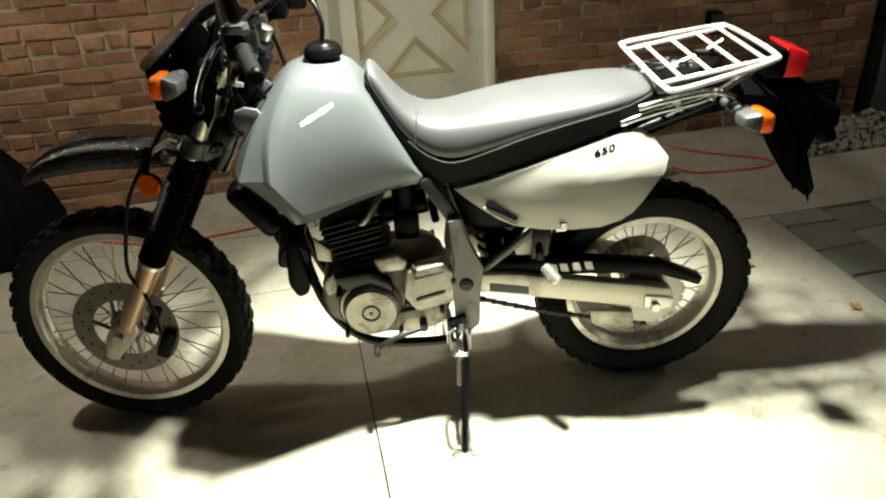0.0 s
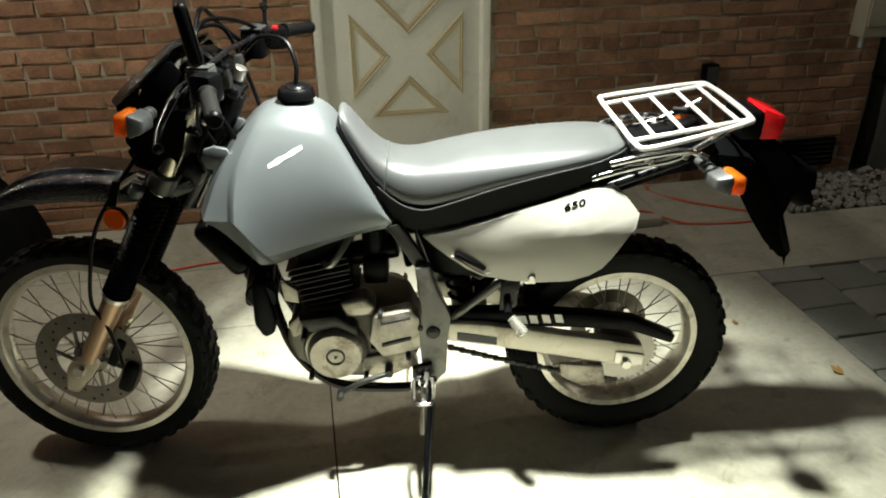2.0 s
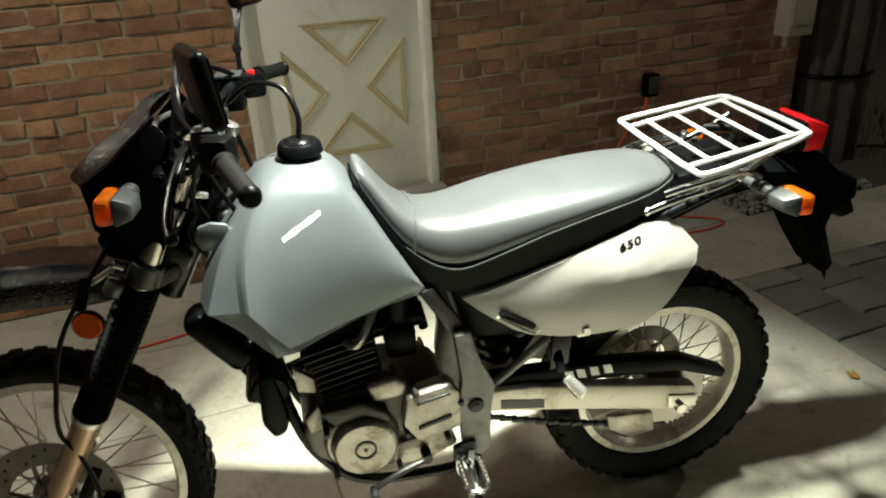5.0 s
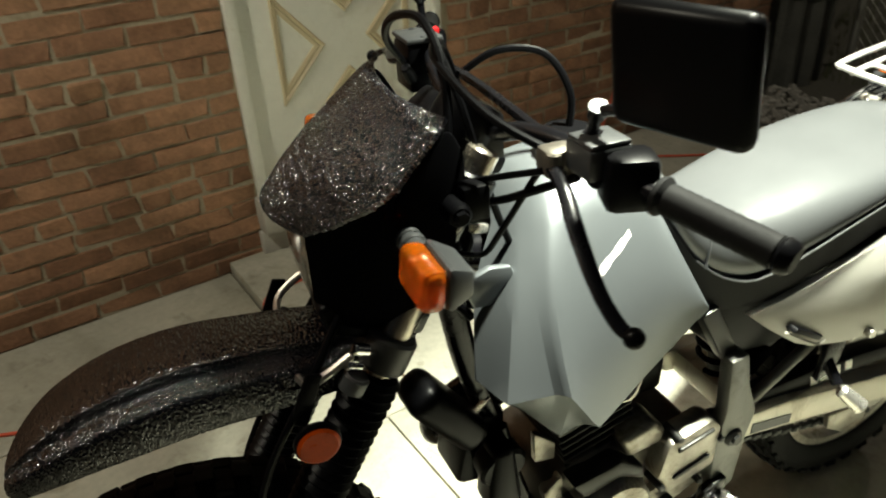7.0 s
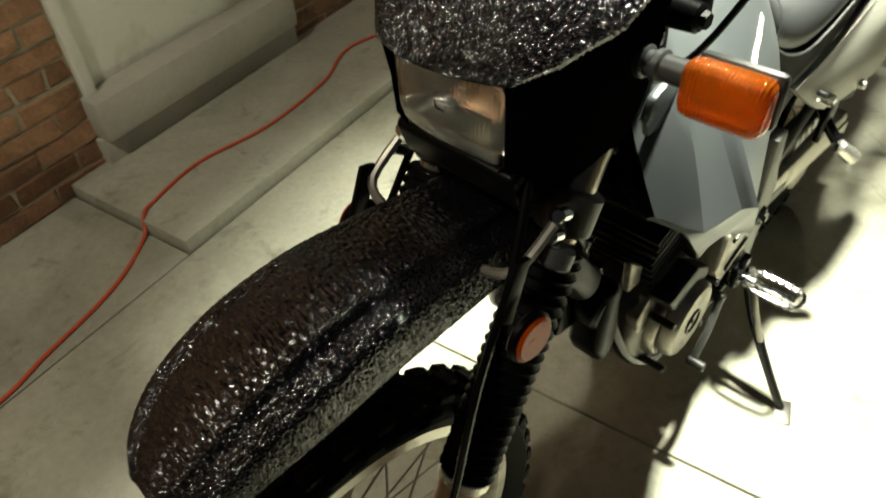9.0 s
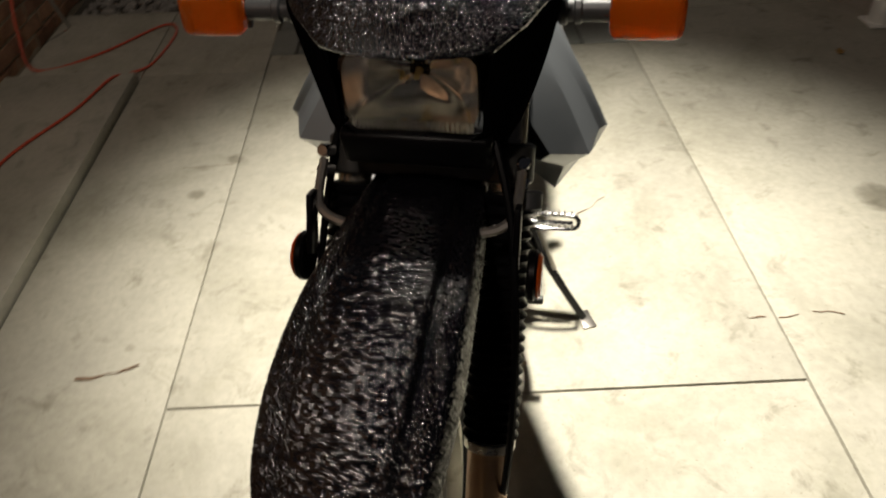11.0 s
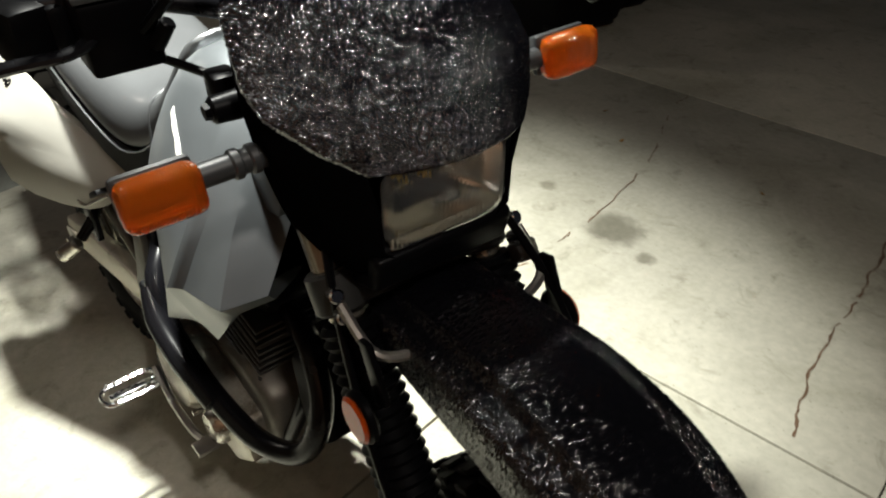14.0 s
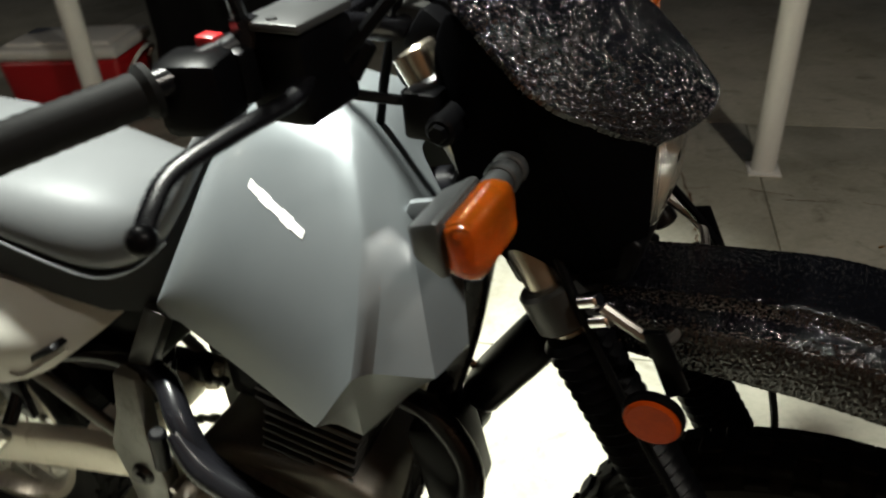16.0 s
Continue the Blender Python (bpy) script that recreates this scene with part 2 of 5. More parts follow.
blotch(CONCRETE, 1.7, 0.46, 0.74, (0.66, 0.66, 0.60))
blotch(CONCRETE, 9.0, 0.56, 0.72, (0.62, 0.61, 0.57))
def oil_spot(m, x, y, r, tint):
    """One soft, ragged oil stain at a place on the slabs."""
    N, L = m.node_tree.nodes, m.node_tree.links
    b = N["Principled BSDF"]
    old = b.inputs["Base Color"].links[0].from_socket
    geo, d, n, add, ring, mix = (N.new("ShaderNodeNewGeometry"), N.new("ShaderNodeVectorMath"), N.new("ShaderNodeTexNoise"), N.new("ShaderNodeMath"), N.new("ShaderNodeMapRange"), N.new("ShaderNodeMix"))
    d.operation = "DISTANCE"
    L.new(geo.outputs["Position"], d.inputs[0])
    d.inputs[1].default_value = (x, y, 0)
    n.inputs["Scale"].default_value, n.inputs["Detail"].default_value = 1.6 / r, 6
    L.new(geo.outputs["Position"], n.inputs["Vector"])
    add.operation = "MULTIPLY_ADD"
    L.new(n.outputs[0], add.inputs[0])
    add.inputs[1].default_value = 0.9 * r
    L.new(d.outputs["Value"], add.inputs[2])
    ring.interpolation_type = "SMOOTHSTEP"
    ring.inputs["From Min"].default_value, ring.inputs["From Max"].default_value = 1.7 * r, 0.9 * r
    L.new(add.outputs[0], ring.inputs["Value"])
    mix.data_type, mix.blend_type = "RGBA", "MULTIPLY"
    mix.inputs[7].default_value = (*tint, 1)
    L.new(ring.outputs[0], mix.inputs[0])
    L.new(old, mix.inputs[6])
    L.new(mix.outputs[2], b.inputs["Base Color"])


for spot_x, spot_y, spot_r, spot_t in ((0.384, 0.859, 0.075, 0.52), (-0.21, 0.85, 0.10, 0.42), (-0.37, 0.93, 0.035, 0.5), (0.12, 0.77, 0.035, 0.6), (0.75, 2.93, 0.03, 0.6), (0.55, 3.02, 0.03, 0.6)):
    oil_spot(CONCRETE, spot_x, spot_y, spot_r, (spot_t, spot_t * 0.98, spot_t * 0.92))
blotch(CONCRETE, 120.0, 0.62, 0.70, (0.55, 0.54, 0.50))
PAVER = surf("grey_pavers", (0.15, 0.16, 0.14), 0.85, 0.0, 70, 0.25, 0.4, 0.002, 6, 0.3, rand="object", spread=(0.24, 0.245, 0.215))
SOIL = surf("dark_soil", (0.07, 0.065, 0.05), 0.95, 0.0, 40, 0.35, 0.6, 0.006, 0.8, 0.4)
CRACK = surf("soil_in_cracks", (0.14, 0.085, 0.05), 0.95, 0.0, 60, 0.4, 0.4, 0.003, 6, 0.4)
MORTAR = surf("sandy_mortar", (0.40, 0.345, 0.25), 0.95, 0.0, 90, 0.25, 0.6, 0.004, 3, 0.3)
BRICK_A = surf("common_brick", (0.235, 0.118, 0.066), 0.88, 0.0, 75, 0.45, 0.9, 0.006, 14, 0.6, rand="object", spread=(0.41, 0.225, 0.128))
BRICK_B = surf("common_brick_rows", (0.235, 0.118, 0.066), 0.88, 0.0, 75, 0.45, 0.9, 0.006, 14, 0.6, rand="island", spread=(0.41, 0.225, 0.128))
DOORPAINT = surf("pale_door_paint", (0.82, 0.815, 0.735), 0.50, 0.0, 45, 0.06, 0.08, 0.001, 2.2, 0.14)
TRIMPAINT = surf("cream_moulding_paint", (0.62, 0.53, 0.34), 0.5, 0.0, 45, 0.08, 0.1, 0.001, 3, 0.15)
SILL = surf("sill_concrete", (0.46, 0.44, 0.38), 0.8, 0.0, 50, 0.14, 0.3, 0.002, 3, 0.22)
TARP = surf("black_cover_fabric", (0.002, 0.002, 0.0025), 0.75, 0.0, 180, 0.2, 0.2, 0.001, 4, 0.3, spec=0.12)
BARK = surf("weathered_grey_canvas", (0.075, 0.075, 0.065), 0.85, 0.0, 60, 0.35, 0.5, 0.004, 9, 0.5)
STONE = surf("pale_gravel", (0.22, 0.21, 0.185), 0.9, 0.0, 120, 0.3, 0.4, 0.002, 9, 0.3, rand="island", spread=(0.42, 0.40, 0.36))
GALV = surf("galvanised_wire", (0.42, 0.42, 0.38), 0.45, 0.7, 200, 0.1, 0, 0, 10, 0.2)
BEIGE = surf("beige_box_paint", (0.42, 0.39, 0.30), 0.5, 0.0, 80, 0.08, 0.05, 0.0006, 5, 0.15)
LEAF = surf("dry_leaf", (0.30, 0.17, 0.045), 0.7, 0.0, 120, 0.25, 0.3, 0.001, 30, 0.3)
GRASS = surf("dim_grass", (0.06, 0.085, 0.03), 0.8, 0.0, 90, 0.3, 0.0, 0, 3, 0.4, rand="island", spread=(0.12, 0.12, 0.05))
PLANK = surf("weathered_wood", (0.27, 0.20, 0.13), 0.75, 0.0, 70, 0.3, 0.4, 0.002, 5, 0.3)

blotch(BRICK_A, 2.6, 0.48, 0.68, (0.55, 0.55, 0.52))
blotch(BRICK_B, 2.6, 0.48, 0.68, (0.55, 0.55, 0.52))
blotch(MORTAR, 6.0, 0.48, 0.66, (0.68, 0.66, 0.60))
blotch(CASE, 18.0, 0.50, 0.66, (0.42, 0.38, 0.32))
blotch(SWING, 14.0, 0.54, 0.70, (0.6, 0.57, 0.5))
blotch(RIM, 16.0, 0.52, 0.68, (0.55, 0.52, 0.46))
blotch(DOORPAINT, 5.0, 0.55, 0.72, (0.82, 0.80, 0.74))
blotch(SPAR, 16.0, 0.52, 0.68, (0.55, 0.53, 0.5))

# ---- ground, wall and door ----
ground_bm = bmesh.new()
bmesh.ops.create_grid(ground_bm, x_segments=2, y_segments=2, size=150)
bmesh.ops.translate(ground_bm, vec=(0, 0, -0.02), verts=ground_bm.verts)
ground = thing("ground", ground_bm, SOIL, "dark soil round the concrete yard slabs", "ground", kind="structure")

WALL_Y = 3.945
wall_bm = bm_join([block((-2.265, WALL_Y + 0.110, 1.5), (4.06, 0.23, 3.1)), block((1.6725, WALL_Y + 0.110, 1.5), (2.155, 0.23, 3.1)),
                   block((0.18, WALL_Y + 0.110, 2.68), (0.83, 0.23, 0.74)), block((0.18, WALL_Y + 0.14, 0.05), (0.83, 0.2, 0.18))])
wall = thing("wall_north", wall_bm, MORTAR, "old reddish common brick garage wall with sandy mortar", "wall", kind="structure")

back_bm = block((0.2, 0, 0), (9.0, 0.1, 3.1))
bmesh.ops.translate(back_bm, vec=(-0.6, WALL_Y + 3.2, 1.5), verts=back_bm.verts)
thing("wall_back", back_bm, MORTAR, "plain back wall of the garage, never in light", "wall", kind="structure")

# door in its frame
door = tagged(new("door_1"), "pale painted door with cream triangular mouldings, closed", "door", kind="structure")
part("leaf", block((0.178, WALL_Y + 0.035, 1.275), (0.75, 0.045, 2.03), 0.003), DOORPAINT, door)
for x, w in ((-0.2225, 0.04), (0.575, 0.04)):
    part("door_frame", bm_join([block((x, WALL_Y + 0.02, 1.27), (w, 0.09, 2.08), 0.005),
                                block((x + (0.016 if x < 0 else -0.016), WALL_Y + 0.02, 1.27), (0.018, 0.05, 2.06), 0.003)]), DOORPAINT, door)
part("door_frame", block((0.178, WALL_Y + 0.02, 2.32), (0.83, 0.09, 0.05), 0.005), DOORPAINT, door)
part("handle", bm_join([cyl((0.505, WALL_Y + 0.013, 1.28), (0.505, WALL_Y - 0.03, 1.28), 0.012), cyl((0.505, WALL_Y - 0.025, 1.28), (0.505, WALL_Y - 0.06, 1.28), 0.026, 0.022, 20, 0.006)]), STEEL, door)


def moulding(tri):
    """A mitred picture-frame moulding round a triangle."""
    c = sum((Vector(p) for p in tri), Vector((0, 0))) / 3
    out = []
    for s, y in ((1.0, 0.0), (1.0, 0.010), (0.93, 0.014), (0.86, 0.007), (0.78, 0.012), (0.70, 0.009), (0.66, 0.008), (0.66, 0.0)):
        out.append([(c.x + (p[0] - c.x) * s, WALL_Y + 0.0125 - y, c.y + (p[1] - c.y) * s) for p in tri])
    return loft(out, False, True)


DX = 0.012
for zo in (0.0, 0.93):
    for tri in (((0.0, 0.474 + zo), (0.384, 0.474 + zo), (0.188, 0.668 + zo)), ((0.0, 1.062 + zo), (0.386, 1.058 + zo), (0.19, 0.862 + zo)),
                ((-0.088, 0.968 + zo), (-0.087, 0.572 + zo), (0.098, 0.762 + zo)), ((0.453, 0.962 + zo), (0.453, 0.560 + zo), (0.268, 0.768 + zo))):
        part("moulding", moulding([(x + DX, z + 0.008) for x, z in tri]), TRIMPAINT, door)
tagged(thing("door_sill", bm_join([block((0.18, WALL_Y - 0.02, 0.205), (0.876, 0.12, 0.14), 0.012), block((0.185, WALL_Y - 0.005, 0.06), (0.90, 0.07, 0.15), 0.006)]),
             SILL, "worn pale concrete sill step under the garage door", "door sill"), kind="structure")

# vent opening low in the wall, meter box, strip of mortar at the foot
vent = thing("wall_vent", bm_join([block((2.45, WALL_Y - 0.012, 0.115), (0.33, 0.02, 0.16), 0.004)]), BLACK, "black metal vent low in the brick wall", "vent", kind="structure")
for i in range(5):
    part("slat", block((2.45, WALL_Y - 0.026, 0.06 + i * 0.028), (0.29, 0.012, 0.014), 0.002, pose(0, 0, 0, 25)), BLACK, vent)
mbox = thing("meter_box", block((2.63, WALL_Y - 0.06, 0.90), (0.17, 0.11, 0.28), 0.012), BEIGE, "beige metal utility box on the brick wall", "utility box")
part("lid", block((2.63, WALL_Y - 0.118, 0.92), (0.15, 0.012, 0.2), 0.004), BEIGE, mbox)
part("conduit", bm_join([cyl((2.63, WALL_Y - 0.05, 1.03), (2.63, WALL_Y - 0.05, 2.6), 0.016), cyl((2.60, WALL_Y - 0.05, 0.77), (2.60, WALL_Y - 0.05, 0.70), 0.02)]), GALV, mbox)

# ---- lamp-lit yard: slabs, pavers, cracks, stains ----
def slab_mesh(x0, x1, y0, y1):
    g, w, d = 0.0022, x1 - x0, y1 - y0
    bm = block((0, 0, -0.03), (w - 2 * g, d - 2 * g, 0.06), 0.003, None, 2)
    return finish("slab", bm, CONCRETE), ((x0 + x1) / 2, (y0 + y1) / 2, 0)


ROWS = [(-3.4, -0.31, (-6, -4.4, -2.6, -0.75, 1.15, 3.0, 5.0)), (-0.31, 1.38, (-6, -4.2, -2.7, -1.2 + 0.0, 1.9, 3.6, 5.2)),
        (1.38, 2.915, (-6, -4.3, -2.2, -0.31, 1.545)), (2.915, 3.42, (-6, -4.0, -2.1, 1.4, 2.3, 3.4)),
        (3.42, 3.94, (-6, -3.9, -1.9, -0.40, 1.35, 2.05))]
for y0, y1, xs in ROWS:
    for x0, x1 in zip(xs, xs[1:]):
        me, c = slab_mesh(x0, x1, y0, y1)
        o = new("slab", me)
        o.location, o.parent = (c[0], c[1], 0.045 if y0 > 3.4 and -0.5 < x0 < 0 else 0), ground
        o.rotation_euler = (random.uniform(-0.0012, 0.0012), random.uniform(-0.0012, 0.0012), 0)

PAVE = []
for k in range(4):
    bm = block((0, 0, -0.025), (0.236, 0.196, 0.05), 0.008, None, 2)
    for v in bm.verts:
        v.co += Vector((random.uniform(-1, 1), random.uniform(-1, 1), random.uniform(-1, 1))) * 0.003
    PAVE.append(finish("paver", bm, PAVER))
for i in range(11):
    for j in range(8):
        o = new("paver", PAVE[(i * 3 + j) % 4])
        o.parent, o.location = ground, (1.68 + i * 0.245 , 1.385 + 0.205 * j - (0.1 if i % 2 else 0) + 0.09, -0.004 + random.uniform(-0.005, 0.003))
        o.rotation_euler = (random.uniform(-0.015, 0.015), random.uniform(-0.015, 0.015), random.uniform(-0.02, 0.02))


def crack(pts, w, z=0.0035):
    """A ragged dark gap along a line on the slabs."""
    P = catmull([(x, y, z) for x, y in pts], 16)
    bm = bmesh.new()
    rows = []
    for i, p in enumerate(P):
        d = (P[min(i + 1, len(P) - 1)] - P[max(i - 1, 0)]).normalized()
        s = Vector((-d.y, d.x, 0))
        off = s * (noise.noise((p.x * 9, p.y * 9, 3.1)) * 0.018 + noise.noise((p.x * 40, p.y * 40, 7.7)) * 0.008)
        h = w * (0.35 + 0.8 * abs(noise.noise((p.x * 23, p.y * 23, 1.3))) * 2) * (0.25 if i in (0, len(P) - 1) else 1)
        rows.append((bm.verts.new(p + off + s * h), bm.verts.new(p + off - s * h)))
    for a, b in zip(rows, rows[1:]):
        q = a[0].co
        if noise.noise((q.x * 15, q.y * 15, 5.5)) > -0.22:
            bm.faces.new((a[0], a[1], b[1], b[0]))
    return bm


for pts, w in ((((-0.107, 1.457), (-0.10, 1.18), (-0.12, 0.88), (-0.07, 0.38), (0.06, -0.05), (0.11, -0.3)), 0.004),
               (((-0.80, -0.30), (-0.84, -0.15), (-0.915, 0.3), (-0.93, 0.7), (-0.95, 1.1), (-1.0, 1.36)), 0.0055),
               (((-0.915, 0.36), (-1.1, 0.33), (-1.3, 0.38)), 0.0025), (((0.70, 3.1), (0.72, 2.93)), 0.005), (((-0.21, 3.16), (-0.19, 3.05), (-0.14, 2.96)), 0.005),
               (((0.30, 2.0), (0.38, 1.8), (0.45, 1.7)), 0.0012), (((-1.9, 0.46), (-1.5, 0.4), (-1.25, 0.42)), 0.0025)):
    part("crack", crack(pts, w * 0.7), CRACK, ground, "dark ragged crack in the concrete")


# debris along the yard
def leaf_mesh(s):
    bm = bmesh.new()
    pts = [(0, 0), (0.3, 0.25), (0.45, 0.7), (0.2, 0.6), (0, 1), (-0.22, 0.62), (-0.45, 0.66), (-0.3, 0.22)]
    vs = [bm.verts.new((x * s, y * s, s * 0.25 * abs(x) + 0.012 * y * y)) for x, y in pts]
    c = bm.verts.new((0, 0.45 * s, 0.004))
    for a, b in zip(vs, vs[1:] + vs[:1]):
        bm.faces.new((c, a, b))
    ex = bmesh.ops.extrude_face_region(bm, geom=bm.faces[:])
    bmesh.ops.translate(bm, vec=(0, 0, 0.0012), verts=[g for g in ex["geom"] if isinstance(g, bmesh.types.BMVert)])
    return bm


for x, y, s, a in ((1.43, 2.18, 0.05, 30), (0.95, 0.22, 0.05, 110), (0.55, 0.45, 0.028, 200), (0.30, 0.10, 0.025, 70), (0.72, 0.62, 0.022, 10), (1.35, 0.55, 0.04, 250), (0.1, 0.3, 0.02, 140),
                   (1.25, 2.55, 0.03, 80), (1.7, 1.2, 0.035, 20), (-0.5, 0.3, 0.02, 300), (-1.5, 0.7, 0.022, 60)):
    o = thing("dry_leaf", leaf_mesh(s), LEAF, "small curled brown leaf lying on the concrete", "leaf", "fallen leaves")
    o.matrix_world = pose(x, y, 0.002, 0, 0, a)

stones = []
for i in range(520):
    x, y = random.uniform(2.05, 2.9), random.uniform(3.44, 3.88)
    r = random.uniform(0.006, 0.022) * (1.6 if random.random() < 0.06 else 1)
    bm = bmesh.new()
    bmesh.ops.create_icosphere(bm, subdivisions=1, radius=r)
    for v in bm.verts:
        v.co *= random.uniform(0.75, 1.15)
    bmesh.ops.translate(bm, vec=(x, y, -0.015 + r * 0.5), verts=bm.verts)
    stones.append(bm)
thing("gravel", bm_join(stones), STONE, "pale gravel and rubble along the foot of the wall", "gravel", kind="stuff")

LOW, UP = 0.006, 0.051
cord = thing("extension_cord", tube([(1.735, WALL_Y - 0.05, 0.50), (1.69, WALL_Y - 0.04, 0.43), (1.60, WALL_Y - 0.03, 0.31), (1.52, WALL_Y - 0.03, 0.14), (1.47, WALL_Y - 0.07, LOW), (1.60, 3.66, LOW), (1.88, 3.45, LOW), (1.80, 3.37, LOW), (1.5, 3.40, LOW), (1.36, 3.46, 0.03), (1.28, 3.50, UP), (1.04, 3.56, UP), (0.7, 3.69, UP), (0.45, 3.62, UP), (0.14, 3.605, UP), (-0.12, 3.66, UP), (-0.33, 3.634, UP), (-0.385, 3.61, UP), (-0.43, 3.58, LOW), (-0.6, 3.50, LOW),
                                     (-0.83, 3.46, LOW), (-1.075, 3.44, LOW), (-1.5, 3.62, LOW), (-1.9, 3.7, LOW)], 0.0055, 8, 8), CORD,
             "orange-red extension cord snaking along the concrete by the wall", "cord")


# ---- beyond the yard ----
def post(x, y, r, h=2.6):
    p = tagged(new("awning_post"), "white painted round metal post standing on the concrete", "post", "awning posts")
    p.location = (x, y, 0)
    part("shaft", cyl((0, 0, 0.008), (0, 0, h), r, r, 28), WHITE, p)
    part("base_plate", block((0, 0, 0.005), (r * 2.6, r * 2.6, 0.01), 0.002), WHITE, p)
    return p


post(-1.215, 0.165, 0.046)
post(1.64, 0.25, 0.046)
post(2.75, 0.25, 0.05)

cooler = tagged(new("cooler"), "red plastic cooler box with a white lid", "cooler")
cooler.matrix_world = pose(2.02, -0.16, 0, 0, 0, 8)


def tapered(w, d, h, z0, k, bev):
    bm = block((0, 0, 0), (1, 1, 1))
    for v in bm.verts:
        s = 1.0 if v.co.z > 0 else k
        v.co = Vector((v.co.x * w * s, v.co.y * d * s, z0 + (v.co.z + 0.5) * h))
    return bevel(bm, bev, 3)


part("body", tapered(0.62, 0.38, 0.33, 0.0, 0.92, 0.03), REDPLASTIC, cooler)
part("lid", bm_join([tapered(0.64, 0.40, 0.055, 0.33, 1.0, 0.02), tapered(0.52, 0.28, 0.02, 0.384, 1.05, 0.008)]), WHITE, cooler, "white cooler lid")
for s in (-1, 1):
    part("handle", tube([(s * 0.325, 0.10, 0.26), (s * 0.36, 0.09, 0.31), (s * 0.365, 0, 0.33), (s * 0.36, -0.09, 0.31), (s * 0.325, -0.10, 0.26)], 0.011), WHITE, cooler, "white bail handle")

cover = tagged(new("covered_grill"), "large outdoor grill under a black fabric cover", "grill")
cover.matrix_world = pose(1.25, -0.86, 0, 0, 0, 3)
rings = []
for z, w, d in ((0.09, 0.44, 0.78), (0.12, 0.445, 0.785), (0.35, 0.425, 0.77), (0.7, 0.42, 0.76), (0.95, 0.415, 0.75), (1.08, 0.39, 0.70), (1.17, 0.30, 0.58), (1.19, 0.16, 0.4)):
    ring = []
    for a in np.linspace(0, 2 * math.pi, 72, endpoint=False):
        c, s = math.cos(a), math.sin(a)
        q = (abs(c) ** 5 + abs(s) ** 5) ** (-1 / 5)
        fold = 1 + 0.035 * math.sin(a * 13 + z * 2) * (1.2 - z) + 0.02 * noise.noise((c * 3, s * 3, z * 4))
        ring.append((w * q * c * fold, d * q * s * fold, z + (0.05 * noise.noise((c * 4, s * 4, 9)) if z < 0.1 else 0)))
    rings.append(ring)
part("fabric_cover", loft(rings), TARP, cover)
for x in (-0.36, 0.36):
    for y in (-0.66, 0.66):
        part("wheel", lathe([(0.025, -0.02), (0.078, -0.02), (0.085, -0.012), (0.085, 0.012), (0.078, 0.02), (0.025, 0.02)], x, 0.085, y, 24), RUBBER, cover)

tarp = tagged(new("rolled_tarp"), "tall bundle of weathered grey canvas beside the wall end", "tarp")
rings = []
for z in np.linspace(0, 2.4, 25):
    rings.append([(3.08 + (0.21 + 0.03 * noise.noise((math.cos(a) * 4, math.sin(a) * 4, z * 1.4)) + 0.018 * math.sin(a * 11 + z)) * math.cos(a),
                   4.0 + (0.17 + 0.03 * noise.noise((math.cos(a) * 4, math.sin(a) * 4, z * 1.4 + 5)) + 0.018 * math.sin(a * 11 + z)) * math.sin(a), z - 0.02)
                  for a in np.linspace(0, 2 * math.pi, 60, endpoint=False)])
part("canvas", loft(rings), BARK, tarp)
for z in (0.5, 1.2, 1.9):
    part("strap", tube([(3.08 + 0.235 * math.cos(a), 4.0 + 0.195 * math.sin(a), z) for a in np.linspace(0, 2 * math.pi, 16, endpoint=False)], 0.012, 8, 2, True), BLACK, tarp)

fence = tagged(new("chain_link_fence"), "galvanised chain-link fence at the end of the yard", "fence", kind="structure")
for y in (1.0, 2.45, 3.9):
    part("fence_post", cyl((3.62, y, -0.02), (3.62, y, 1.42), 0.024, 0.024, 16), GALV, fence)
part("top_rail", cyl((3.62, 1.0, 1.38), (3.62, 3.9, 1.38), 0.019, 0.019, 14), GALV, fence)
wires = []
for i in range(-22, 47):
    for s in (1, -1):
        y0 = 1.0 + i * 0.062
        a, b = (y0, 0.0), (y0 + s * 1.36, 1.36)
        lo, hi = 1.0, 3.9
        t0, t1 = 0.0, 1.0
        dy = b[0] - a[0]
        ts = sorted(((lo - a[0]) / dy, (hi - a[0]) / dy))
        t0, t1 = max(t0, ts[0]), min(t1, ts[1])
        if t1 - t0 > 0.05:
            wires.append(cyl((3.62 + 0.003 * s, a[0] + dy * t0, 1.36 * t0), (3.62 + 0.003 * s, a[0] + dy * t1, 1.36 * t1), 0.0022, 0.0022, 4))
part("mesh_wire", bm_join(wires), GALV, fence)

bm = bmesh.new()
for i in range(5000):
    x, y = random.uniform(3.2, 6.5), random.uniform(0.8, 4.6)
    h, a = random.uniform(0.03, 0.09), random.uniform(0, 6.28)
    dx, dy = 0.004 * math.cos(a), 0.004 * math.sin(a)
    bm.faces.new([bm.verts.new(p) for p in ((x - dx, y - dy, -0.02), (x + dx, y + dy, -0.02), (x + 4 * dy, y - 4 * dx, h))])
thing("grass", bm, GRASS, "patchy dim grass behind the fence", "grass", kind="stuff")

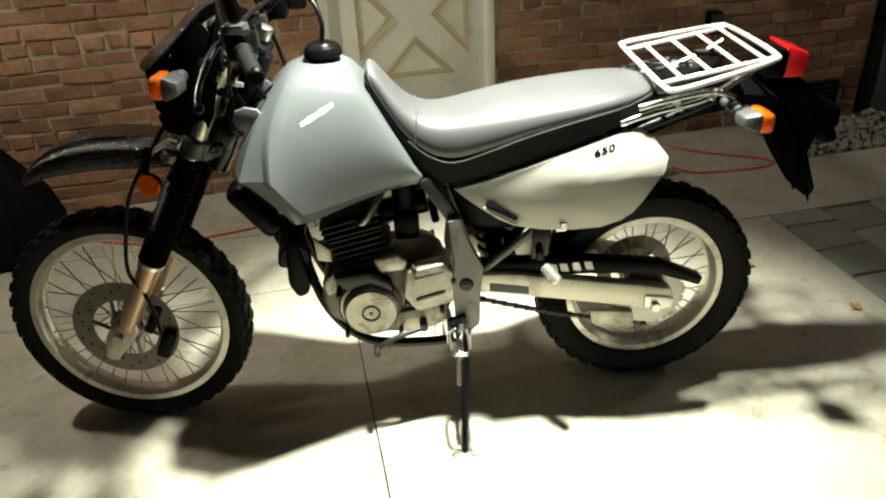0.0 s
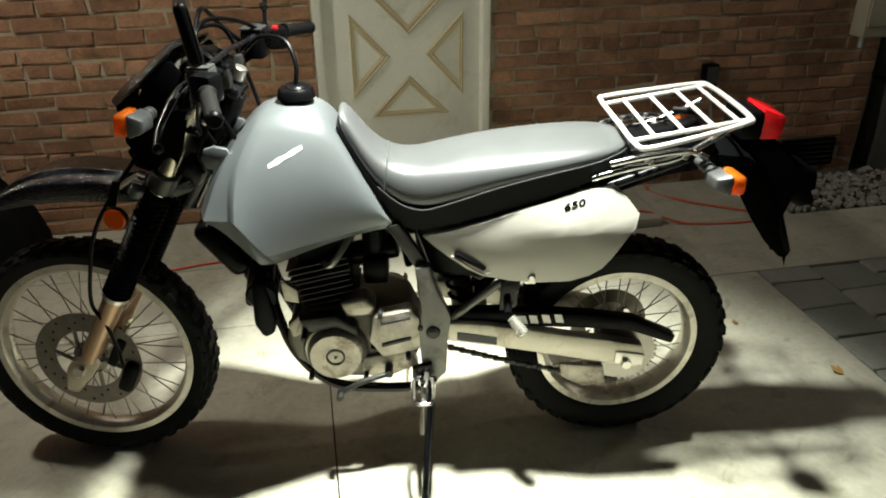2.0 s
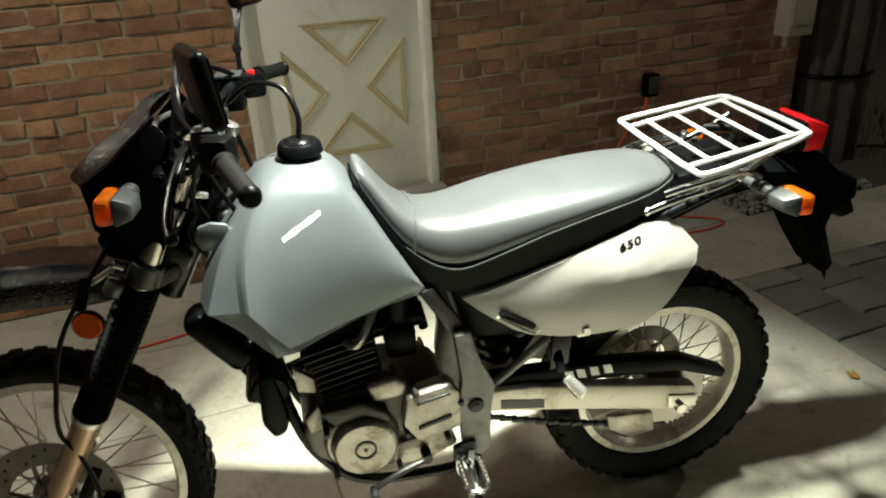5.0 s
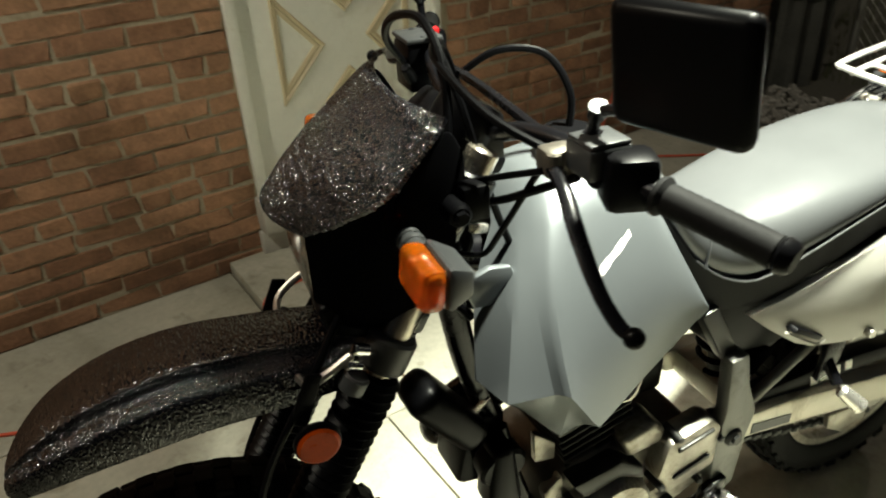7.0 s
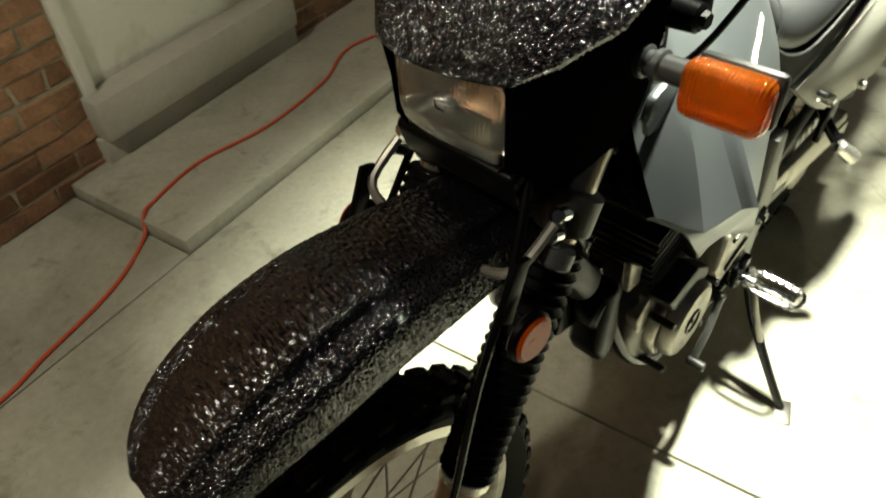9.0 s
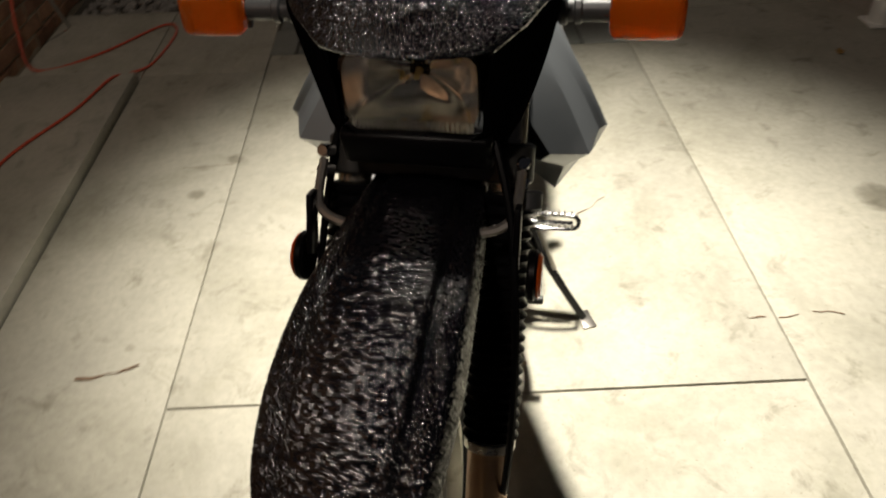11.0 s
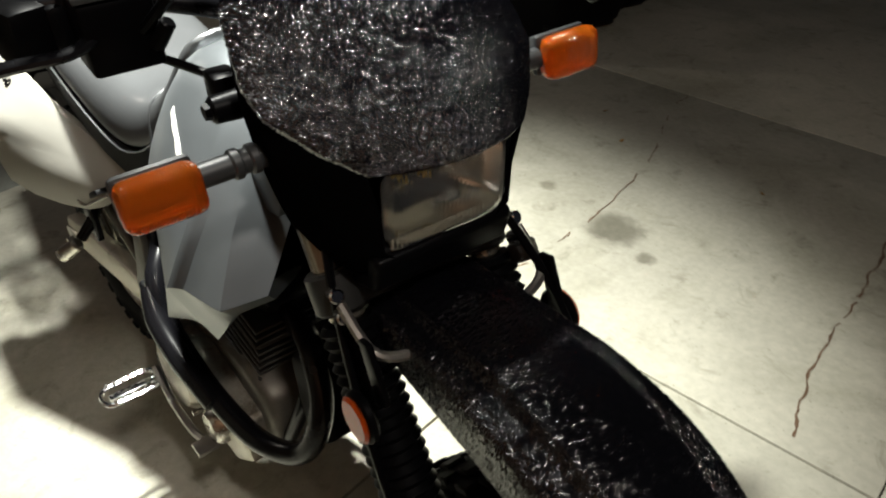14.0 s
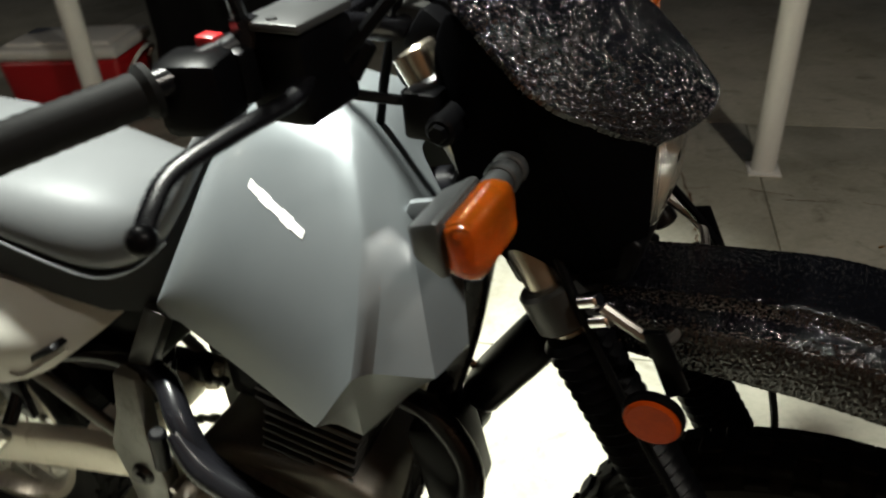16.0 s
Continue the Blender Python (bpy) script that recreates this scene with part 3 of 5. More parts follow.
# outdoor socket low on the wall, its grey lead, and the cord plugged into it
socket = thing("outlet_box", block((1.765, WALL_Y - 0.035, 0.60), (0.075, 0.06, 0.115), 0.008), BLACK, "dark weatherproof outlet box low on the brick wall", "outlet")
part("cover_flap", block((1.765, WALL_Y - 0.068, 0.605), (0.062, 0.008, 0.085), 0.003, pose(0, 0, 0, -8)), GREYPLASTIC, socket)
part("plug", cyl((1.745, WALL_Y - 0.05, 0.545), (1.735, WALL_Y - 0.05, 0.50), 0.013, 0.010, 14, 0.003), CORD, socket, "orange plug")
part("lead", tube([(1.785, WALL_Y - 0.03, 0.545), (1.81, WALL_Y - 0.025, 0.40), (1.86, WALL_Y - 0.03, 0.20), (1.90, WALL_Y - 0.06, 0.008)], 0.007, 8, 6), GALV, socket, "pale grey lead down to the ground")

# black bag and leaning plank against the wall, past the front wheel
bag_r = []
for z, r in ((-0.0, 0.20), (0.03, 0.235), (0.14, 0.235), (0.26, 0.19), (0.38, 0.12), (0.47, 0.065), (0.53, 0.03), (0.565, 0.045), (0.58, 0.02)):
    bag_r.append([(r * math.cos(a) * (1 + 0.16 * noise.noise((math.cos(a) * 3, math.sin(a) * 3, z * 6)) + 0.05 * math.sin(9 * a)),
                   r * math.sin(a) * (1 + 0.16 * noise.noise((math.cos(a) * 3, math.sin(a) * 3, z * 6 + 4)) + 0.05 * math.sin(9 * a)), z) for a in np.linspace(0, 2 * math.pi, 54, endpoint=False)])
bag = thing("rubbish_bag", loft(bag_r), TARP, "tied black plastic sack slumped against the wall", "bag")
bag.location = (-1.72, 3.62, 0.0)
part("knot", tube([(0.03, 0, 0.50), (0.0, 0.035, 0.505), (-0.03, 0, 0.51), (0, -0.035, 0.505)], 0.010, 8, 5, True), TARP, bag)
plank = thing("plank", block((0, 0, 0), (0.09, 0.022, 1.5), 0.003), PLANK, "weathered board leaning on the brick wall", "board")
plank.matrix_world = pose(-1.83, 3.80, 0.744, -6, 5, 0)

# ---- motorcycle ----
# Own axes: x ahead, y to its left, z up, from the ground under the rear axle.
BIKE = pose(0.538, 2.127, 0, 0, 0, 172.26) @ pose(0, 0, 0, -1.4)
bike = tagged(new("motorcycle"), "grey dual-sport motorcycle parked on its side stand on concrete", "motorcycle")
bike.matrix_world = BIKE

RAKE, FRONT_X, FRONT_Z, STEER = 0.57, 1.505, 0.345, -6.0
AXIS = Vector((-RAKE, 0, 1)).normalized()
PIVOT = Vector((1.43, 0, 0.345))
S = Matrix.Translation(PIVOT) @ Matrix.Rotation(radians(STEER), 4, AXIS) @ Matrix.Translation(-PIVOT)


def fork(z, y=0.0, ahead=0.0):
    """A point on the fork's line at a height."""
    return (FRONT_X - 0.01 - RAKE * (z - FRONT_Z) + ahead, y, z)


def wheel(name, label, cx, cz, ro, rr, width, xf, disc_y, disc_r, knobs):
    hub = part(name, lathe([(0.012, -0.07), (0.03, -0.07), (0.034, -0.055), (0.05, -0.05), (0.05, -0.04), (0.028, -0.03), (0.028, 0.03), (0.05, 0.04), (0.05, 0.05), (0.034, 0.055), (0.03, 0.07), (0.012, 0.07)],
                           cx, cz, 0, 40), CASE, bike, label, xf)
    w = width / 2
    part("tyre", lathe([(rr + 0.004, -w * 0.62), (rr + 0.016, -w * 0.8), (rr + (ro - rr) * 0.55, -w), (ro - 0.02, -w * 0.9), (ro - 0.008, -w * 0.55), (ro - 0.006, 0), (ro - 0.008, w * 0.55),
                        (ro - 0.02, w * 0.9), (rr + (ro - rr) * 0.55, w), (rr + 0.016, w * 0.8), (rr + 0.004, w * 0.62), (rr - 0.004, 0)], cx, cz, 0, 84), RUBBER, hub, "black knobbly tyre", xf)
    kn = []
    for i in range(knobs):
        a = 2 * math.pi * i / knobs
        for y, tw, dr in ((0, 0.30, 0.0), (0.52, 0.24, 0.004), (-0.52, 0.24, 0.004), (0.88, 0.14, 0.016), (-0.88, 0.14, 0.016)):
            aa = a + (math.pi / knobs if abs(y) == 0.52 else 0)
            m = Matrix.Rotation(-aa, 4, "Y")
            b = block((ro - 0.007 - dr, y * w, 0), (0.013, tw * width, 2 * math.pi * ro / knobs * 0.55), 0.0025, None, 1)
            b.transform(m)
            bmesh.ops.translate(b, vec=(cx, 0, cz), verts=b.verts)
            kn.append(b)
    tagged(part("tread", bm_join(kn), RUBBER, hub, "", xf), kind="stuff")
    rw = w * 0.66
    part("rim", lathe([(rr + 0.006, -rw), (rr + 0.008, -rw + 0.004), (rr - 0.004, -rw + 0.008), (rr - 0.012, -rw * 0.5), (rr - 0.016, 0), (rr - 0.012, rw * 0.5), (rr - 0.004, rw - 0.008), (rr + 0.008, rw - 0.004), (rr + 0.006, rw),
                       (rr - 0.012, rw), (rr - 0.022, rw * 0.55), (rr - 0.026, 0), (rr - 0.022, -rw * 0.55), (rr - 0.012, -rw)], cx, cz, 0, 96), RIM, hub, "dull aluminium rim", xf)
    for i in range(36):
        side = 1 if i % 2 else -1
        a = 2 * math.pi * i / 36
        b = a + (0.36 if (i // 2) % 2 else -0.36)
        p = (cx + 0.046 * math.cos(b), side * 0.046, cz + 0.046 * math.sin(b))
        q = (cx + (rr - 0.024) * math.cos(a), side * 0.006, cz + (rr - 0.024) * math.sin(a))
        part("spoke", cyl(p, q, 0.0019, 0.0019, 6), STEEL, hub, "", xf)
    d = [lathe([(disc_r * 0.62, -0.002), (disc_r, -0.002), (disc_r, 0.002), (disc_r * 0.62, 0.002)], cx, cz, disc_y, 60)]
    for i in range(6):
        a = 2 * math.pi * i / 6
        d.append(cyl((cx + 0.045 * math.cos(a), disc_y, cz + 0.045 * math.sin(a)), (cx + disc_r * 0.66 * math.cos(a + 0.3), disc_y, cz + disc_r * 0.66 * math.sin(a + 0.3)), 0.006, 0.005, 8))
    disc = part("brake_disc", d[0], DISC, hub, "", xf)
    for arm in d[1:]:
        part("disc_arm", arm, DISC, hub, "", xf)
    holes = []
    for i in range(30):
        a, r = 2 * math.pi * i / 30, disc_r * (0.72 + 0.09 * (i % 3))
        s = 1 if disc_y > 0 else -1
        holes.append(cyl((cx + r * math.cos(a), disc_y + s * 0.0016, cz + r * math.sin(a)), (cx + r * math.cos(a), disc_y + s * 0.0026, cz + r * math.sin(a)), 0.004, 0.004, 8))
    tagged(part("disc_drilling", bm_join(holes), BLACK, hub, "", xf), kind="stuff")
    return hub


front = wheel("front_wheel", "spoked front wheel with a knobbly tyre", FRONT_X, FRONT_Z, 0.345, 0.278, 0.094, S, 0.062, 0.150, 40)
rear = wheel("rear_wheel", "spoked rear wheel with a knobbly tyre", 0.0, 0.325, 0.325, 0.230, 0.118, None, -0.07, 0.115, 34)
for ob, cx, cz, xf in ((front, FRONT_X, FRONT_Z, S), (rear, 0.0, 0.325, None)):
    part("axle", bm_join([cyl((cx, -0.125, cz), (cx, 0.125, cz), 0.009), cyl((cx, 0.112, cz), (cx, 0.13, cz), 0.017, 0.015, 6), cyl((cx, -0.13, cz), (cx, -0.112, cz), 0.015, 0.017, 6)]), STEEL, ob, "", xf)

# sprocket, chain, guard
sp = [lathe([(0.035, -0.003), (0.098, -0.003), (0.098, 0.003), (0.035, 0.003)], 0, 0.325, 0.078, 60)]
for i in range(42):
    a = 2 * math.pi * i / 42
    b = block((0.101, 0, 0), (0.012, 0.005, 0.007), 0.001, None, 1)
    b.transform(Matrix.Rotation(-a, 4, "Y"))
    bmesh.ops.translate(b, vec=(0, 0.078, 0.325), verts=b.verts)
    sp.append(b)
part("sprocket", bm_join(sp), STEEL, bike)
runs = [((0.0, 0.427), (0.545, 0.462)), ((0.545, 0.378), (0.0, 0.222))]
for (x0, z0), (x1, z1) in runs:
    n, links = 34, []
    for i in range(n):
        t = (i + 0.5) / n
        ang = math.atan2(z1 - z0, x1 - x0)
        b = block((0, 0, 0), (0.0175, 0.018 if i % 2 else 0.011, 0.014), 0.003, pose(0, 0, 0, 0, -math.degrees(ang), 0), 1)
        bmesh.ops.translate(b, vec=(x0 + (x1 - x0) * t, 0.078, z0 + (z1 - z0) * t - 0.012 * math.sin(math.pi * t) * (1 if z0 < 0.4 else 0.3)), verts=b.verts)
        links.append(b)
    part("chain", bm_join(links), CASEDARK, bike, "oily drive chain")
part("chain_guard", prism([(0.50, 0.498), (0.30, 0.492), (0.10, 0.470), (-0.02, 0.450), (-0.145, 0.388), (-0.135, 0.362), (-0.02, 0.408), (0.10, 0.425), (0.30, 0.442), (0.50, 0.452)], 0.068, 0.108, 0.006), BLACK, bike, "black chain guard with white lettering bars")
for x in (0.30, 0.27, 0.235, 0.20):
    part("lettering_bar", prism([(x, 0.452), (x - 0.022, 0.450), (x - 0.014, 0.476), (x + 0.007, 0.478)], 0.109, 0.1105), WHITE, bike)
part("chain_slider", prism([(0.18, 0.30), (0.05, 0.285), (0.04, 0.225), (0.11, 0.215), (0.17, 0.255)], 0.085, 0.10, 0.004), CASE, bike, "pale chain guide plate")

# swingarm
for s in (1, -1):
    poly = [(0.52, 0.475), (0.40, 0.465), (0.05, 0.395), (-0.045, 0.375), (-0.06, 0.33), (-0.035, 0.30), (0.05, 0.318), (0.30, 0.375), (0.50, 0.415)]
    part("swingarm", prism(poly, 0.092 * s, 0.128 * s, 0.006), SWING, bike, "pale aluminium swingarm")
    part("axle_plate", bm_join([prism([(0.03, 0.362), (-0.05, 0.348), (-0.05, 0.31), (0.03, 0.322)], 0.128 * s, 0.134 * s, 0.003), cyl((0.0, 0.13 * s, 0.325), (0.0, 0.15 * s, 0.325), 0.016, 0.014, 6)]), ALLOY, bike)
part("caution_plate", prism([(0.475, 0.445), (0.365, 0.422), (0.365, 0.398), (0.475, 0.419)], 0.1285, 0.130), GREYPLASTIC, bike, "faded sticker on the swingarm")
part("swingarm_bridge", block((0.43, 0, 0.44), (0.10, 0.2, 0.06), 0.015), SWING, bike)

# tank
def tank_shell(s):
    A = [(1.0, 0.028, 1.0), (0.985, 0.062, 1.022), (0.962, 0.074, 1.040), (0.940, 0.084, 1.050), (0.86, 0.092, 1.06), (0.785, 0.085, 1.045), (0.73, 0.105, 0.935), (0.640, 0.112, 0.780)]
    top = [(0.99, 0, 1.006), (0.97, 0, 1.032), (0.95, 0, 1.052), (0.925, 0, 1.068), (0.86, 0, 1.078), (0.79, 0, 1.062), (0.74, 0, 0.96), (0.64, 0, 0.80)]
    B = [(1.06, 0.075, 0.945), (1.036, 0.148, 0.950), (1.017, 0.170, 0.946), (1.002, 0.182, 0.948), (0.87, 0.182, 0.925), (0.79, 0.17, 0.90), (0.72, 0.147, 0.866), (0.638, 0.118, 0.776)]
    C = [(1.093, 0.150, 0.848), (1.078, 0.206, 0.842), (1.016, 0.222, 0.846), (1.000, 0.236, 0.846), (0.938, 0.224, 0.748), (0.82, 0.178, 0.762), (0.72, 0.143, 0.772), (0.640, 0.112, 0.778)]
    D = [(1.088, 0.138, 0.834), (1.042, 0.176, 0.796), (1.000, 0.174, 0.742), (0.966, 0.174, 0.700), (0.925, 0.164, 0.698), (0.83, 0.134, 0.724), (0.72, 0.118, 0.752), (0.634, 0.110, 0.762)]
    E = [(1.05, 0.06, 0.84), (1.02, 0.10, 0.81), (0.985, 0.11, 0.77), (0.955, 0.12, 0.73), (0.92, 0.11, 0.725), (0.82, 0.09, 0.735), (0.71, 0.09, 0.75), (0.622, 0.09, 0.755)]
    rows = [[(x, y * s, z) for x, y, z in r] for r in (top, A, B, C, D, E)]
    bm = bmesh.new()
    vc = bm.verts.layers.float.new("crease_vert")
    cr = bm.edges.layers.float.new("crease_edge")
    grid = [[bm.verts.new(p) for p in r] for r in rows]
    for p, q in zip(grid, grid[1:]):
        for j in range(7):
            bm.faces.new((p[j], p[j + 1], q[j + 1], q[j]))
    for i, j in ((3, 0), (3, 1), (3, 2), (3, 3), (3, 4), (4, 1), (4, 2), (4, 3), (4, 4), (3, 7), (4, 7)):
        grid[i][j][vc] = 0.9
    mark = {}
    for j in range(7):
        mark[(grid[3][j], grid[3][j + 1])] = 1.0
        mark[(grid[4][j], grid[4][j + 1])] = 1.0
        mark[(grid[1][j], grid[1][j + 1])] = 0.35
    for j, upper, lower in ((1, 0.6, 0.93), (2, 0.2, 0.9), (3, 0.82, 0.97)):
        mark[(grid[1][j], grid[2][j])] = upper
        mark[(grid[2][j], grid[3][j])] = lower
    for j in (1, 3, 4):
        mark[(grid[3][j], grid[4][j])] = 0.95
    for i in range(5):
        mark[(grid[i][7], grid[i + 1][7])] = 1.0
    for (p, q), v in mark.items():
        e = bm.edges.get((p, q))
        if e:
            e[cr] = v
    return bm


tank_bm = bm_join([tank_shell(1), tank_shell(-1)])
bmesh.ops.remove_doubles(tank_bm, verts=tank_bm.verts, dist=0.002)
tank = part("fuel_tank", tank_bm, TANK, bike, "satin grey fuel tank with faceted sides", None, 60)
folds = tank.data.attributes["crease_edge"].data
for e in tank.data.edges:
    e.use_edge_sharp = folds[e.index].value > 0.85
sub = tank.modifiers.new("round", "SUBSURF")
sub.levels = sub.render_levels = 2
bpy.context.view_layer.update()
shell = tank.evaluated_get(bpy.context.evaluated_depsgraph_get())


def on_tank(x, z, s, lift):
    hit, place, normal, _ = shell.ray_cast((x, 0.6 * s, z), (0, -s, 0))
    return place + normal * lift


for s in (1, -1):
    # maker's mark as a plain pale bar, ragged like script
    for k in range(5):
        t = k / 5
        e0, e1 = Vector((0.919, 0, 0.955)), Vector((0.84, 0, 0.990))
        p0, p1 = e0.lerp(e1, t), e0.lerp(e1, t + 0.19)
        h = 0.0052 if k % 2 else 0.004
        quad = [(p0.x - 0.3 * h, p0.z - h), (p1.x - 0.3 * h, p1.z - h), (p1.x + 0.3 * h, p1.z + h), (p0.x + 0.3 * h, p0.z + h)]
        part("badge", loft([[on_tank(x, z, s, -0.002) for x, z in quad], [on_tank(x, z, s, 0.0008) for x, z in quad]]), WHITE, tank, "pale raised badge bar")
    # grey inner cowl beside the steering head
    part("inner_cowl", prism([(1.04, 0.93), (1.075, 0.935), (1.085, 0.96), (1.075, 0.985), (1.05, 0.992), (1.02, 0.985), (1.01, 0.96)], 0.104 * s, 0.116 * s, 0.004), TANK, tank)
part("cap", bm_join([cyl((0.86, 0, 1.068), (0.86, 0, 1.098), 0.047, 0.044, 36, 0.006), cyl((0.86, 0, 1.097), (0.86, 0, 1.104), 0.030, 0.026, 30, 0.002)]), BLACK, tank, "black screw filler cap")
part("hose", tube([(0.86, 0, 1.10), (0.855, -0.01, 1.15), (0.88, -0.04, 1.20), (0.94, -0.07, 1.205), (0.99, -0.10, 1.165)], 0.0055, 8, 6), BLACK, tank, "black breather hose")

# seat
def seat_rings(part_name):
    st = [(0.762, 0.060, 1.045, 1.02, 0.98), (0.74, 0.070, 1.045, 0.985, 0.93), (0.71, 0.085, 0.995, 0.93, 0.87), (0.67, 0.098, 0.945, 0.87, 0.80), (0.62, 0.112, 0.915, 0.83, 0.755), (0.56, 0.128, 0.912, 0.815, 0.752),
          (0.48, 0.140, 0.928, 0.84, 0.772), (0.38, 0.146, 0.942, 0.875, 0.80), (0.26, 0.144, 0.953, 0.905, 0.835), (0.15, 0.132, 0.960, 0.925, 0.87), (0.085, 0.108, 0.962, 0.938, 0.895), (0.045, 0.070, 0.958, 0.943, 0.905), (0.03, 0.03, 0.954, 0.945, 0.915)]
    out = []
    for x, w, zt, ze, zl in st:
        if part_name == "top":
            pr = [(-0.80, ze - 0.01), (-1.0, ze), (-0.985, ze + (zt - ze) * 0.45), (-0.88, ze + (zt - ze) * 0.82), (-0.65, zt), (-0.3, zt + 0.005), (0, zt + 0.006), (0.3, zt + 0.005), (0.65, zt), (0.88, ze + (zt - ze) * 0.82),
                  (0.985, ze + (zt - ze) * 0.45), (1.0, ze), (0.80, ze - 0.01)]
        else:
            pr = [(-0.78, zl), (-0.94, zl + 0.004), (-0.98, ze - 0.002), (-0.7, ze + 0.004), (0.7, ze + 0.004), (0.98, ze - 0.002), (0.94, zl + 0.004), (0.78, zl)]
        out.append([(x, y * w, z) for y, z in pr])
    return out


seat = part("seat", loft(seat_rings("top")), VINYL, bike, "long grey vinyl seat with a dark side", None, 60)
sub = seat.modifiers.new("round", "SUBSURF")
sub.levels = sub.render_levels = 2
part("seat_side", loft(seat_rings("side")), VINYL_DARK, seat, "black vinyl seat side", None, 50)
for s in (1, -1):
    pts = [(r[11][0], s * abs(r[11][1]) + s * 0.0005, r[11][2]) for r in seat_rings("top")[3:]]
    part("piping", tube(pts, 0.0018, 6, 3), GREYPLASTIC, seat)
part("seat_seam", tube([(0.655, 0.104, 0.855), (0.645, 0.085, 0.92), (0.64, 0.0, 0.937), (0.645, -0.085, 0.92), (0.655, -0.104, 0.855)], 0.003, 6, 6), VINYL, seat)

# side panels
OUT = [(0.56, 0.742), (0.50, 0.757), (0.41, 0.785), (0.30, 0.820), (0.20, 0.847), (0.14, 0.862), (0.085, 0.869), (0.058, 0.848), (0.025, 0.806), (0.035, 0.775), (0.085, 0.695), (0.11, 0.663), (0.14, 0.643), (0.19, 0.628), (0.265, 0.622),
       (0.34, 0.624), (0.41, 0.636), (0.45, 0.655), (0.495, 0.688), (0.53, 0.715)]
for s in (1, -1):
    base, wide = (0.136, 0.050) if s > 0 else (0.112, 0.138)

    def yf(x, z, s=s, base=base, wide=wide):
        back = min(1, max(0, (0.36 - x) / 0.16))
        lean = (0.12 if s > 0 else 0.42) * (1 - back) * max(0, z - 0.70) + (0.5 if s > 0 else 0.95) * back * max(0, z - 0.772)
        return s * (base + wide * min(1, max(0, (0.56 - x) / 0.35)) - lean - 0.05 * max(0, 0.68 - z))

    sp_ = part("side_panel", panel(OUT, yf, 0.012, 0.006), SILVER, bike, "silver plastic side panel with a dark slot", None, 45)
    part("slot", prism([(0.485, 0.702), (0.477, 0.709), (0.402, 0.664), (0.410, 0.656)], s * 0.130, s * (0.1675 if s > 0 else 0.166), 0.002), BLACK, sp_, "dark slot in the panel")
    part("slot_lip", tube([(0.490, s * (0.155 if s > 0 else 0.150), 0.697), (0.415, s * (0.163 if s > 0 else 0.172), 0.648), (0.392, s * (0.166 if s > 0 else 0.180), 0.652)], 0.003, 6, 3), SILVER, sp_)
    part("bolt", bm_join([cyl((0.287, s * 0.165, 0.637), (0.287, s * 0.188, 0.637), 0.011, 0.009, 16, 0.002), block((0.287, s * 0.157, 0.625), (0.03, 0.012, 0.03), 0.004)]), ALLOY, sp_)
    fc = bpy.data.curves.new("number", "FONT")
    fc.body, fc.size, fc.extrude, fc.shear = "650", 0.023, 0.0003, 0.25
    fc.space_character, fc.offset = 1.1, 0.0006
    fo = bpy.data.objects.new("number", fc)
    scene.collection.objects.link(fo)
    bpy.context.view_layer.update()
    me = bpy.data.meshes.new_from_object(fo)
    bpy.data.objects.remove(fo)
    me.transform(Matrix.Diagonal((1.5, 1, 1, 1)))
    me.materials.clear()
    me.materials.append(BLACK)
    num = new("number", me)
    num.parent = sp_
    tagged(num, "black number 650 on the panel")
    bpy.context.view_layer.update()
    hit, place, normal, _ = sp_.ray_cast((0.185, 0.6 * s, 0.832), (0, -s, 0))
    place = place + normal * 0.0012
    up = Vector((0, 0, 1))
    across = Vector((-s, 0, 0.30))
    across = (across - normal * across.dot(normal)).normalized() if s > 0 else (Vector((1, 0, -0.30)) - normal * Vector((1, 0, -0.30)).dot(normal)).normalized()
    tall = normal.cross(across).normalized()
    num.matrix_local = Matrix.Translation(place - across * 0.032 - tall * 0.008) @ Matrix((across, tall, normal)).transposed().to_4x4()

# black inner body: airbox, rear inner fender, tail
part("airbox", prism([(0.60, 0.80), (0.20, 0.86), (0.12, 0.80), (0.20, 0.66), (0.40, 0.58), (0.54, 0.60)], -0.085, 0.085, 0.02), BLACK, bike)
rows = []
for x, z, w in ((0.42, 0.52, 0.06), (0.36, 0.62, 0.075), (0.26, 0.715, 0.085), (0.15, 0.79, 0.085), (0.05, 0.862, 0.085), (-0.06, 0.902, 0.085), (-0.17, 0.918, 0.085), (-0.27, 0.905, 0.08), (-0.335, 0.85, 0.07), (-0.38, 0.76, 0.06), (-0.43, 0.64, 0.05), (-0.445, 0.60, 0.045)):
    rows.append([(x, -w, z - 0.03), (x, -w * 0.95, z + 0.005), (x, -w * 0.5, z + 0.02), (x, 0, z + 0.024), (x, w * 0.5, z + 0.02), (x, w * 0.95, z + 0.005), (x, w, z - 0.03), (x, w * 0.9, z - 0.028), (x, 0.0, z + 0.008), (x, -w * 0.9, z - 0.028)])
part("rear_fender", loft(rows), MATTE, bike, "black rear fender with a drooping tail", None, 50)
part("plate_bracket", bm_join([prism([(-0.30, 0.84), (-0.36, 0.83), (-0.42, 0.68), (-0.40, 0.66)], -0.07, -0.055, 0.003), prism([(-0.34, 0.86), (-0.47, 0.80), (-0.49, 0.76), (-0.45, 0.75), (-0.35, 0.80)], -0.05, 0.05, 0.008),
                               prism([(-0.38, 0.74), (-0.405, 0.735), (-0.45, 0.62), (-0.43, 0.61)], 0.04, 0.055, 0.003)]), BLACK, bike, "black licence plate bracket, empty")
